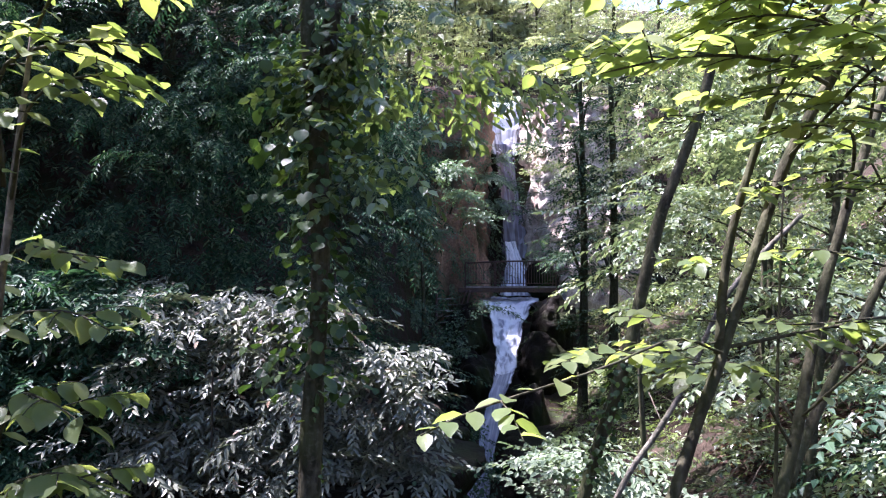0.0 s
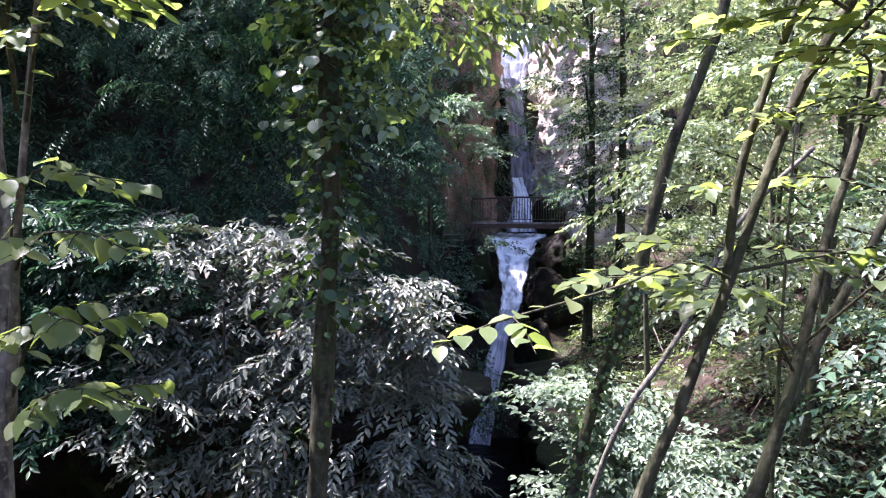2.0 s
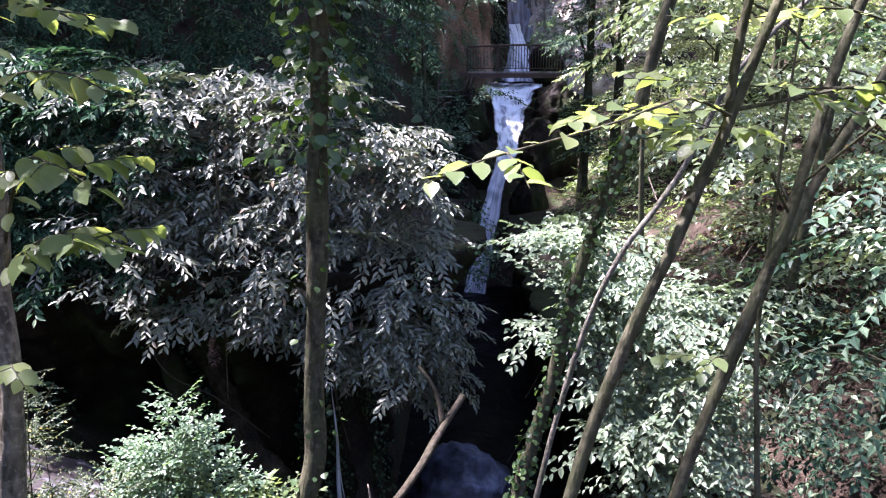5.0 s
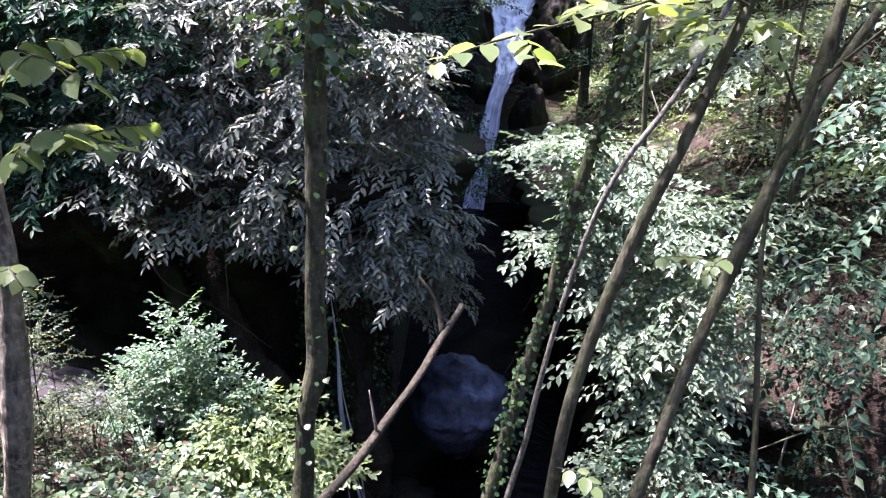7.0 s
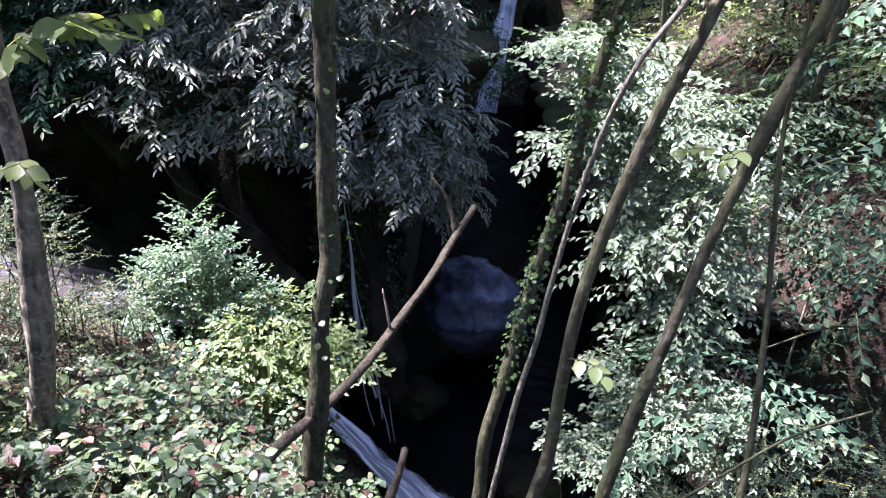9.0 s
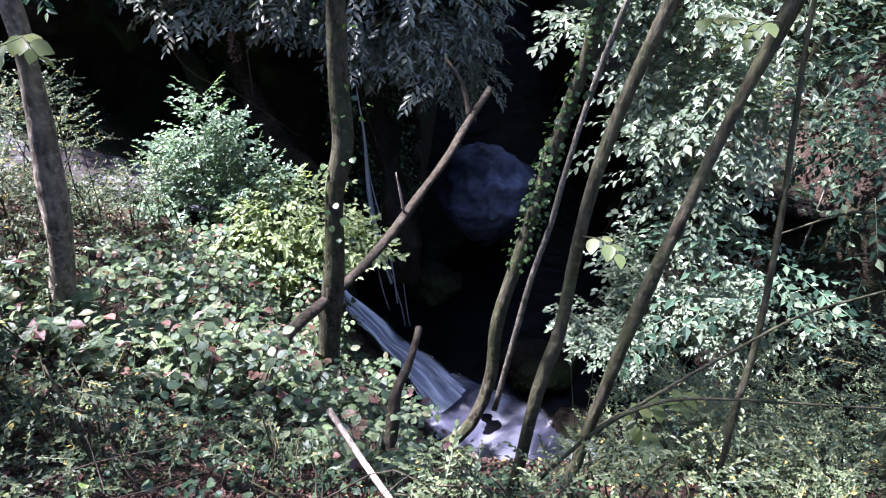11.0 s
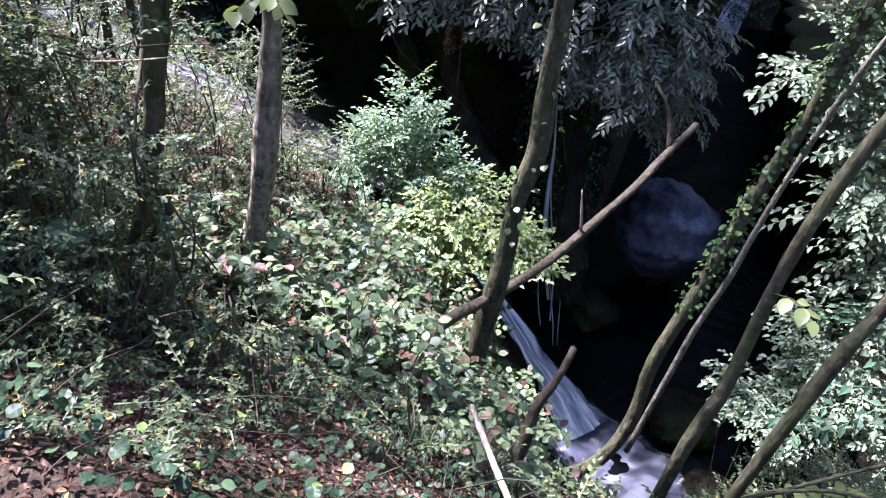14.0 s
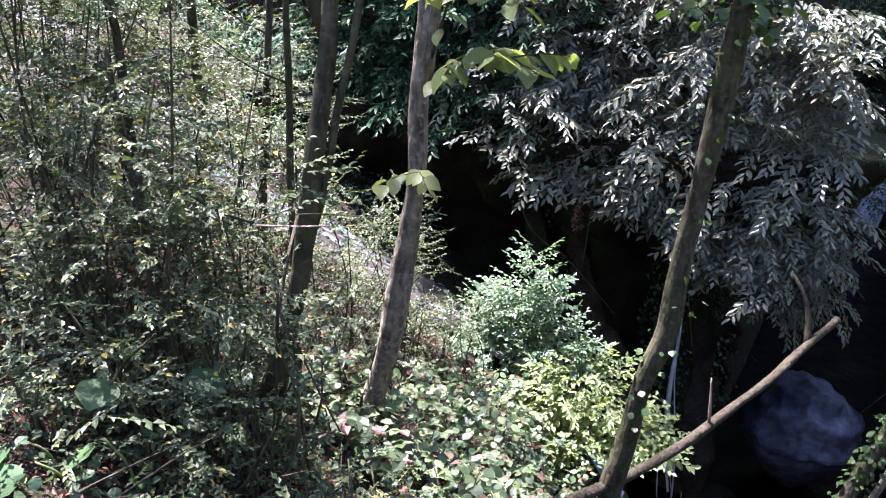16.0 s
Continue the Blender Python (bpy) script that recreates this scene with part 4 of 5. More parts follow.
stem(td, "limb", [(0.80, 3.2, -2.9), (0.95, 3.25, -2.4), (1.06, 3.3, -2.05), (1.18, 3.35, -1.72), (1.33, 3.38, -1.35), (1.43, 3.36, -1.0)], 0.026, 0.022, rough=0.14)
E_LINE = [(-0.45, 4.05, -5.0), (-0.27, 4.1, -4.87), (-0.01, 4.18, -4.66), (0.14, 4.27, -4.26), (0.18, 4.35, -3.8), (0.31, 4.43, -3.32), (0.43, 4.52, -2.88), (0.54, 4.6, -2.5), (0.69, 4.6, -1.91), (0.76, 4.57, -1.49), (0.84, 4.53, -1.13), (0.95, 4.5, -0.75), (1.06, 4.5, -0.42), (1.17, 4.53, 0.0), (1.27, 4.55, 0.37), (1.39, 4.57, 0.67), (1.56, 4.6, 1.12), (1.8, 4.7, 2.0)]
te = tree("leaning_hornbeam", (-0.27, 4.1, -4.9), "leaning mossy hornbeam with a hooked foot above the stream", "leaning trees")
stem(te, "trunk", E_LINE, 0.052, 0.029, flare=0.02, rough=0.14)
ivy_on(te, E_LINE[5:13], 0.045, 800, 0.022, 0.55)
F_LINE = [(0.45, 5.95, -5.2), (0.57, 6.0, -4.6), (0.72, 6.07, -4.07), (0.82, 6.13, -3.58), (0.98, 6.2, -2.9), (1.2, 6.2, -2.1), (1.44, 6.2, -1.55), (1.72, 6.3, -1.2), (2.0, 6.4, -0.8), (2.26, 6.4, -0.23), (2.58, 6.5, 0.15), (3.06, 6.6, 0.58)]
tf = tree("pale_tree", (0.45, 5.95, -5.4), "thin pale lichened tree leaning over the stream")
stem(tf, "trunk", [(0.25, 5.85, -6.2)] + F_LINE, 0.030, 0.020, M_GREY)
K_LINE = [(1.10, 2.45, -3.6), (1.13, 2.5, -3.35), (1.2, 2.64, -2.92), (1.28, 2.78, -2.6), (1.31, 2.92, -2.08), (1.32, 3.06, -1.62), (1.34, 3.2, -1.2), (1.38, 3.25, -0.7), (1.42, 3.3, -0.2), (1.5, 3.4, 0.5)]
tk = tree("sapling", (1.12, 2.48, -3.5), "thin brown sapling among box bushes")
stem(tk, "trunk", K_LINE, 0.022, 0.004)
stem(tk, "branch", [(0.27, 2.4, -3.16), (0.55, 2.46, -2.85), (0.82, 2.52, -2.74), (1.13, 2.58, -2.78), (1.45, 2.64, -2.86), (1.92, 2.7, -2.95)], 0.010, 0.005, sides=6)
stem(tk, "branch", [(0.56, 2.5, -2.9), (0.85, 2.58, -2.72), (1.14, 2.65, -2.55), (1.42, 2.72, -2.41), (1.78, 2.8, -2.34)], 0.009, 0.005, sides=6)

# --- stems of the thicket on the bank
tl = tree("thicket_tree", (-1.97, 1.98, -2.4), "twin-stemmed dark tree standing in box scrub", "thicket stems")
stem(tl, "trunk", [(-1.98, 1.98, -2.55), (-1.95, 2.0, -2.35), (-1.87, 2.03, -1.99), (-1.81, 2.06, -1.78), (-1.74, 2.09, -1.43), (-1.71, 2.11, -1.13), (-1.69, 2.14, -0.86), (-1.68, 2.17, -0.63), (-1.69, 2.2, -0.4), (-1.7, 2.3, 0.8)], 0.044, 0.028, rough=0.18)
stem(tl, "limb", [(-1.90, 2.08, -2.2), (-1.85, 2.1, -1.99), (-1.73, 2.12, -1.37), (-1.68, 2.15, -1.11), (-1.64, 2.18, -0.81), (-1.58, 2.2, -0.49), (-1.5, 2.3, 0.5)], 0.018, 0.012)
for line_, r_ in (([(-2.16, 2.6, -2.4), (-2.18, 2.6, -1.56), (-2.19, 2.6, -1.25), (-2.19, 2.6, -0.88), (-2.2, 2.6, -0.5), (-2.2, 2.6, 0.6)], 0.018),
                  ([(-3.36, 3.2, -2.4), (-3.33, 3.2, -1.73), (-3.27, 3.2, -1.32), (-3.31, 3.2, -0.95), (-3.32, 3.2, -0.6), (-3.4, 3.2, 0.6)], 0.035),
                  ([(-2.55, 2.2, -2.35), (-2.63, 2.2, -1.75), (-2.66, 2.2, -1.39), (-2.69, 2.2, -1.01), (-2.71, 2.2, -0.71), (-2.74, 2.2, -0.5), (-2.8, 2.2, 0.5)], 0.024),
                  ([(-3.58, 4.0, -2.9), (-3.55, 4.0, -1.93), (-3.51, 4.0, -1.42), (-3.47, 4.0, -0.91), (-3.45, 4.0, -0.6), (-3.4, 4.0, 0.8)], 0.030)):
    t_ = tree("thicket_sapling", line_[0], "thin upright bare stem in the box scrub", "thicket stems")
    stem(t_, "trunk", line_, r_, r_ * 0.6, sides=8)
    for k_ in (2, 3, 4):
        p_ = np.array(line_[k_])
        a_ = rng.uniform(-2.8, -0.3)
        q_ = p_ + np.array([0.35 * math.cos(a_), 0.35 * math.sin(a_), 0.22])
        stem(t_, "branch", [tuple(p_), tuple((p_ + q_) / 2 + np.array([0, 0, -0.03])), tuple(q_)], r_ * 0.3, r_ * 0.1, sides=5)

# overhead crown and limb, unseen, added to keep sun off scrub and slope
plates(tl, "crown", HORN0, [((-7.3, 2.6, 4.6), (1.4, 1.0, 0.5), 110), ((-4.3, 1.9, 4.4), (1.0, 1.0, 0.5), 100), ((-6.1, 2.4, 4.5), (1.0, 1.0, 0.5), 100), ((-8.2, 4.0, 4.8), (1.2, 1.0, 0.5), 90)], M_HORN, 1.5)
stem(tl, "limb", [(-1.69, 2.18, -0.6), (-3.5, 2.3, 2.6), (-5.5, 2.5, 4.2), (-7.0, 2.8, 4.6)], 0.03, 0.012, sides=7)

# --- dead wood
sn = thing("dead_snag", (-1.06, 2.5, -3.17), "bare curved dead branch reaching out over the stream", "dead branch")
stem(sn, "stem", [(-1.04, 2.35, -3.25), (-1.06, 2.5, -3.15), (-1.09, 2.88, -3.2), (-1.13, 3.26, -3.25), (-1.11, 3.64, -3.32), (-1.02, 4.02, -3.43), (-0.85, 4.4, -3.47), (-0.64, 4.78, -3.41), (-0.41, 5.16, -3.25), (-0.2, 5.54, -3.11), (-0.03, 5.92, -2.97), (0.15, 6.3, -2.85)], 0.036, 0.030, M_DEAD, rough=0.2)
stem(sn, "fork", [(-0.02, 5.97, -2.97), (-0.04, 6.03, -2.85), (-0.1, 6.07, -2.66), (-0.22, 6.1, -2.5)], 0.030, 0.012, M_DEAD, 8)
stem(sn, "twig", [(-0.50, 5.0, -3.33), (-0.53, 5.0, -3.1), (-0.55, 5.0, -2.95)], 0.012, 0.005, M_STICK, 6)
st = thing("broken_stump", (-0.57, 2.9, -3.85), "broken dead stump with a splintered top", "stump")
stem(st, "stem", [(-0.60, 2.85, -4.0), (-0.57, 2.9, -3.84), (-0.45, 3.0, -3.54), (-0.42, 3.1, -3.29), (-0.34, 3.2, -3.14), (-0.29, 3.3, -2.98)], 0.052, 0.018, M_DEAD, rough=0.2)
sk = thing("broken_stick", (-0.5, 2.4, -3.0), "pale snapped stick leaning on the slope", "stick")
stem(sk, "stem", [(-0.15, 1.66, -2.60), (-0.193, 1.718, -2.604), (-0.396, 2.012, -2.606), (-0.591, 2.311, -2.60)], 0.012, 0.014, M_STICK, 7)
so = thing("sawn_stump", (-1.97, 1.7, -2.15), "sawn-off pole stump in the scrub", "stump")
stem(so, "stem", [(-1.95, 1.7, -2.3), (-1.97, 1.7, -2.1), (-2.01, 1.7, -1.72)], 0.026, 0.024, M_DEAD)

# --- leaning dead stems and bare twigs in the scrub
for name_, line_, r_, mat_, label_ in (
        ("dry_sapling", [(-2.0, 1.74, -2.3), (-2.03, 1.75, -1.97), (-2.07, 1.77, -1.8), (-2.2, 1.8, -1.3), (-2.35, 1.85, -0.7)], 0.019, M_DEAD, "thin grey-brown leaning stem in the scrub"),
        ("dry_sapling", [(-2.08, 1.74, -2.3), (-2.17, 1.75, -2.0), (-2.24, 1.75, -1.84), (-2.45, 1.78, -1.4)], 0.010, M_DEAD, "slender dry leaning stem in the scrub"),
        ("dry_sapling", [(-1.72, 1.75, -2.5), (-1.66, 1.75, -2.2), (-1.61, 1.75, -1.95), (-1.58, 1.75, -1.69), (-1.57, 1.76, -1.3)], 0.011, M_BARK, "slender dark upright stem in the scrub"),
        ("dry_branch", [(-2.35, 1.8, -1.02), (-2.04, 1.75, -1.07), (-1.92, 1.75, -1.08), (-1.8, 1.75, -1.12), (-1.74, 1.9, -1.2)], 0.009, M_DEAD, "dry side branch caught in the thicket"),
        ("dry_branch", [(-1.71, 2.0, -1.16), (-1.66, 1.75, -1.13), (-1.53, 1.75, -1.11), (-1.36, 1.75, -1.07)], 0.005, M_STICK, "pale bare twig reaching across the thicket"),
        ("dry_branch", [(-1.72, 2.05, -1.2), (-1.56, 1.75, -1.39), (-1.49, 1.75, -1.5), (-1.4, 1.75, -1.65), (-1.36, 1.8, -1.8)], 0.007, M_DEAD, "drooping bare twig in front of the thicket"),
        ("dry_branch", [(-0.50, 1.36, -2.30), (-0.475, 1.388, -2.175), (-0.405, 1.455, -2.165), (-0.314, 1.517, -2.18), (-0.183, 1.549, -2.235), (-0.063, 1.561, -2.32), (-0.009, 1.525, -2.45)], 0.008, M_DEAD, "arched brown cane bent over the slope"),
        ("dry_branch", [(-2.1, 1.8, -0.95), (-1.92, 1.75, -0.99), (-1.85, 1.75, -1.02), (-1.7, 1.95, -1.02)], 0.005, M_STICK, "pale bare twig reaching across the thicket"),
        ("dry_branch", [(-1.7, 2.05, -1.1), (-1.5, 1.75, -1.06), (-1.39, 1.75, -1.04), (-1.26, 1.75, -1.02)], 0.004, M_DEAD, "thin bare twig reaching across the thicket")):
    t_ = thing(name_, line_[0], label_, "branch", "dry stems in the scrub")
    stem(t_, "stem", line_, r_ * 0.8, r_ * 0.4, mat_, 7, rough=0.14)

# --- overhanging sprays of the leaning trees
for line_, n_, s_, tw_ in (([(1.55, 2.95, 0.9), (1.2, 2.6, 0.98), (0.8, 2.4, 0.95), (0.3, 2.3, 0.92), (-0.05, 2.2, 0.86)], 26, 1.05, 9),
                           ([(1.45, 2.9, 0.75), (1.1, 2.5, 0.72), (0.75, 2.3, 0.68), (0.45, 2.2, 0.60)], 20, 1.05, 8),
                           ([(1.6, 3.0, 1.0), (1.4, 2.5, 1.0), (1.15, 2.2, 0.98), (0.85, 2.0, 0.9)], 20, 1.0, 8),
                           ([(1.86, 3.57, 0.34), (1.6, 3.0, 0.55), (1.35, 2.7, 0.55), (1.1, 2.5, 0.5)], 20, 1.0, 7)):
    leafy_branch(tc, line_, 0.009, n_, s_, 0.9, 0.08, 0.08, tw_)
for line_, n_, s_, tw_ in (([(1.7, 3.0, 1.1), (1.35, 2.7, 1.12), (0.95, 2.5, 1.1), (0.55, 2.4, 1.08), (0.2, 2.4, 1.02)], 26, 1.1, 11),
                           ([(1.6, 2.95, 0.85), (1.35, 2.6, 0.86), (1.05, 2.4, 0.84), (0.8, 2.3, 0.78)], 20, 1.1, 9),
                           ([(1.28, 2.87, 0.46), (1.35, 2.6, 0.62), (1.4, 2.4, 0.72), (1.35, 2.2, 0.74)], 16, 1.1, 6),
                           ([(1.99, 3.63, 0.64), (1.8, 3.2, 0.85), (1.6, 2.9, 0.9), (1.4, 2.7, 0.86)], 20, 1.1, 8),
                           ([(1.8, 3.2, 0.3), (1.7, 2.9, 0.36), (1.5, 2.7, 0.34), (1.35, 2.6, 0.28)], 14, 1.0, 5)):
    leafy_branch(tc, line_, 0.008, n_, s_, 0.9, 0.05, 0.05, tw_)
for line_, n_, tw_ in (([(1.71, 2.96, 1.0), (1.11, 2.66, 0.86), (0.67, 2.47, 0.71), (0.4, 2.37, 0.77)], 24, 9),
                       ([(1.69, 2.97, 0.66), (1.25, 2.77, 0.68), (0.9, 2.58, 0.59), (0.76, 2.48, 0.47)], 18, 5),
                       ([(1.77, 3.09, 0.38), (1.47, 2.88, 0.42), (1.21, 2.79, 0.35), (0.99, 2.69, 0.23)], 16, 4),
                       ([(1.82, 3.2, 0.07), (1.43, 3.0, 0.13), (1.09, 2.9, 0.09), (0.75, 2.8, 0.09)], 18, 4),
                       ([(1.82, 3.21, -0.14), (1.39, 3.01, -0.16), (0.98, 2.91, -0.14), (0.62, 2.81, -0.12)], 16, 3),
                       ([(1.5, 2.77, 0.84), (1.24, 2.56, 0.91), (0.99, 2.46, 0.93), (0.78, 2.37, 0.82)], 20, 8),
                       ([(1.54, 2.67, 0.69), (1.3, 2.47, 0.71), (1.13, 2.37, 0.65), (1.02, 2.33, 0.53)], 16, 5)):
    leafy_branch(td, line_, 0.006, n_, 0.88, 0.9, 0.05, 0.12, tw_)
leafy_branch(tc, [(1.01, 2.76, -0.2), (0.78, 2.71, -0.24), (0.57, 2.66, -0.24), (0.38, 2.61, -0.26)], 0.006, 16, 1.0, 0.9, 0.1, 0.1, 4)
leafy_branch(tc, [(0.99, 2.76, -0.23), (1.21, 2.71, -0.18), (1.38, 2.66, -0.14), (1.54, 2.61, -0.11)], 0.009, 10, 1.0, 0.9, 0.3, 0.1, 3)
leafy_branch(tc, [(0.99, 2.75, -0.25), (0.75, 2.5, -0.18), (0.45, 2.2, -0.24), (0.1, 1.9, -0.30), (-0.05, 1.75, -0.34)], 0.006, 20, 0.78, 0.9, 0.05, 0.1, 2)
leafy_branch(td, [(1.47, 3.3, -0.7), (1.2, 3.1, -0.35), (0.95, 2.9, -0.30), (0.70, 2.8, -0.33)], 0.007, 16, 1.0, 0.9, 0.1, 0.15, 4)
leafy_branch(td, [(1.5, 3.35, -0.6), (1.75, 3.0, -0.2), (1.9, 2.8, -0.05), (1.75, 2.6, 0.0)], 0.007, 14, 1.0, 0.9, 0.1, 0.15, 4)
leafy_branch(td, [(0.55, 2.68, -3.1), (0.75, 2.6, -2.85), (0.95, 2.55, -2.8)], 0.005, 9, 0.9, 0.9, 0.3, 0.3, 2)
leafy_branch(tc, [(0.39, 2.55, -1.9), (0.46, 2.45, -1.85), (0.52, 2.4, -1.88)], 0.003, 5, 0.8, 0.9, 0.3, 0.3)
leafy_branch(td, [(1.19, 3.1, -1.26), (1.05, 2.9, -1.2), (0.95, 2.8, -1.25)], 0.004, 7, 0.9, 0.9, 0.3, 0.3, 1)

# --- the tree whose feathered branches hang before the rock wall
tch = tree("overhanging_tree", (-5.2, 11.0, -2.0), "spreading tree with drooping feathered grey-green leaves")
stem(tch, "trunk", [(-5.4, 11.2, -2.6), (-5.1, 10.9, -1.6), (-4.6, 10.3, -0.9), (-3.8, 9.6, -0.7)], 0.20, 0.08)
for e_ in ((-4.5, 8.6, -0.9), (-2.6, 8.4, -0.8), (-0.9, 8.4, -0.7), (-0.2, 8.5, -1.6), (-1.6, 8.6, -2.0), (-3.4, 8.5, -2.0)):
    stem(tch, "limb", [(-5.0, 10.8, -1.5), ((-5.0 + e_[0]) / 2, 9.7, (e_[2] - 1.1) / 2), e_], 0.06, 0.012, sides=7)
n_ = 880
x_ = rng.uniform(-6.6, -0.1, n_)
lo_ = np.interp(x_, [-5.2, -3.6, -2.4, -1.2, -0.3], [-2.3, -2.4, -2.8, -3.1, -3.3]) + 0.25 * fbm(np.stack([x_, 0 * x_, 0 * x_], 1), 1.5, 2)
hi_ = np.interp(x_, [-5.2, -3.0, -1.0, -0.2], [0.25, 0.15, -0.30, -0.7]) + 0.35 * fbm(np.stack([x_, 0 * x_ + 4, 0 * x_], 1), 2.1, 2)
z_ = lo_ + (hi_ - lo_) * rng.random(n_)
y_ = 8.5 + 0.12 * (z_ + 1.5) + rng.normal(0, 0.3, n_)
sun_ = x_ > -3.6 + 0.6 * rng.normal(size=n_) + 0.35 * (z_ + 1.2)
# left part takes the dark leaf copy, so its shade is painted in
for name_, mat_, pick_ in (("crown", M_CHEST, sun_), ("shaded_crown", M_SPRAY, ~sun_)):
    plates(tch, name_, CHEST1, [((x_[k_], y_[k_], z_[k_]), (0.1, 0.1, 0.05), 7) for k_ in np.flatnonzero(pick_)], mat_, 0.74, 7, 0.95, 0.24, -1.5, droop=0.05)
# upper crown in the same shade-darkened leaf
n_ = 520
P_ = np.stack([rng.uniform(-7.6, -0.3, n_), 9.9 + rng.normal(0, 0.35, n_), rng.uniform(-0.9, 3.6, n_)], 1)
P_[:, 1] -= 0.12 * P_[:, 2]
P_ = P_[fbm(P_ * np.array([1, 1, 2.2]), 1.1, 2) > -0.02]
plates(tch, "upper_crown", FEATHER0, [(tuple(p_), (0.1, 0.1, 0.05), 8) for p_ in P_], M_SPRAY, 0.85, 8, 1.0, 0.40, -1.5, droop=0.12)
# clump mostly out of view, added to block sun from the rock wall
crown(tch, "side_shade_crown", FEATHER0, [((-6.7, 9.0, 1.3), (1.6, 0.6, 1.2), 280)], M_SPRAY, 0.4, 0.9)
plates(tch, "low_crown", CHEST1, [((-0.25, 9.0, -3.6), (0.6, 0.5, 0.6), 150), ((0.1, 9.0, -3.1), (0.35, 0.4, 0.5), 80), ((-0.9, 8.8, -3.3), (0.6, 0.4, 0.4), 80)], M_CHEST, 0.62, 7, 0.7, 0.35, -1.5, droop=0.2)


crown(tch, "withered_sprig", FEATHER1, [((-2.45, 7.9, -2.75), (0.22, 0.2, 0.3), 12), ((0.1, 8.7, -2.6), (0.2, 0.2, 0.2), 5)], M_LITTER, 0.9, 0.5, 0.3, 0.0, 1.6, -1.5, "withered brown leaves")["kind"] = "stuff"
for line_ in ([(-2.36, 8.0, -0.9), (-2.35, 7.95, -2.2), (-2.38, 7.95, -3.6)], [(-3.6, 8.3, -2.2), (-3.2, 8.2, -3.3), (-2.6, 8.2, -3.7), (-2.0, 8.2, -4.2)], [(-1.2, 8.3, -2.6), (-1.25, 8.25, -3.6), (-1.1, 8.3, -4.4)]):
    stem(tch, "hanging_vine", line_, 0.012, 0.006, M_DEAD, 5)


def hill_tree(name, at, height, blobs, shapes, mat, label, group="", size=1.0, r=0.12, lean=(0, 0), facing=None):
    z = float(ground_z(at[0], at[1]))
    t = tree(name, (at[0], at[1], z), label, group)
    top = (at[0] + lean[0], at[1] + lean[1], z + height)
    mid = (at[0] + lean[0] * 0.4 + 0.1, at[1] + lean[1] * 0.4, z + height * 0.5)
    stem(t, "trunk", [(at[0], at[1], z - 0.3), mid, top], r, r * 0.35, M_BARK, 10, r * 0.3)
    for c, _, _ in blobs[:6]:
        f = min(0.9, max(0.2, (c[2] - z) / height - 0.12))
        a = np.array([at[0] + lean[0] * f, at[1] + lean[1] * f, z + height * f])
        stem(t, "limb", [tuple(a), tuple((a + np.array(c)) / 2 + np.array([0, 0, 0.2])), c], r * 0.35, r * 0.08, M_BARK, 6)
    plates(t, "crown", shapes, blobs, mat, size, 8, 0.8, 0.25, facing)
    return t


# --- dark wooded hill beyond the chestnut
for k_, (x_, y_) in enumerate(((-10, 13), (-7.2, 13), (-5.2, 14.5), (-3.2, 15.5), (-8, 17), (-5, 19), (-2.4, 19.5), (-11, 14))):
    z_ = float(ground_z(x_, y_))
    b_ = [((x_ + rng.uniform(-1.5, 1.5), y_ - 1.0 + rng.uniform(-1, 0.6), z_ + h_), (1.5, 1.1, 0.7), 105) for h_ in (0.3, 0.9, 1.5, 2.2, 3.0, 3.8, 4.8, 5.8, 6.8)]
    hill_tree("hillside_tree", (x_, y_), 8.5, b_, PINN0, M_DARK, "dark green bushy tree on the shaded hillside", "hillside trees", 1.5, 0.13, facing=-1.6)

# --- canopy over the gorge: tall trees' unseen crowns, added to shade it in patches
for x_, y_, h_, w_, n_ in ((-13, 15.0, 13, 2.2, 330), (-10.5, 17, 12, 2.5, 240), (-8, 24, 12, 2.5, 220), (-6.5, 16.5, 13, 2.5, 300), (-5, 30, 13, 2.5, 220), (7.5, 9.5, 12, 3.2, 62), (10.0, 20, 12, 3.5, 22), (-2.5, 24, 14, 3.0, 240)):
    z_ = float(ground_z(x_, y_))
    # right-hand crowns stand 9 m off their trunks so their shade meets the bank
    x2_ = x_ - (9.0 if x_ > 0 else 0)
    b_ = [((x2_ + rng.uniform(-w_, w_), y_ + rng.uniform(-w_, w_), z_ + h_ + q_), (2.4, 2.4, 0.8), n_) for q_ in (-3.0, -2.0, -1.0, 0.0, 1.0)]
    hill_tree("tall_shade_tree", (x_, y_), h_, b_, HORN0, M_HORN, "tall forest tree with a broad leafy crown out of view, added for shade", "tall trees", 2.2, 0.16)

# rows of leaves above the view, added to darken the upper crown
hill_tree("tall_shade_tree", (-8.0, 14.0), 13, [((x_, 11.8, 9.0), (1.3, 0.9, 0.5), 130) for x_ in (-10.4, -8.6, -6.8, -5.0)] + [((x_, 11.9, 7.4), (1.3, 0.6, 0.4), 100) for x_ in (-8.8, -6.6, -4.4, -2.2, -0.4)], HORN0, M_HORN, "tall forest tree with a broad leafy crown out of view, added for shade", "tall trees", 2.2, 0.16)

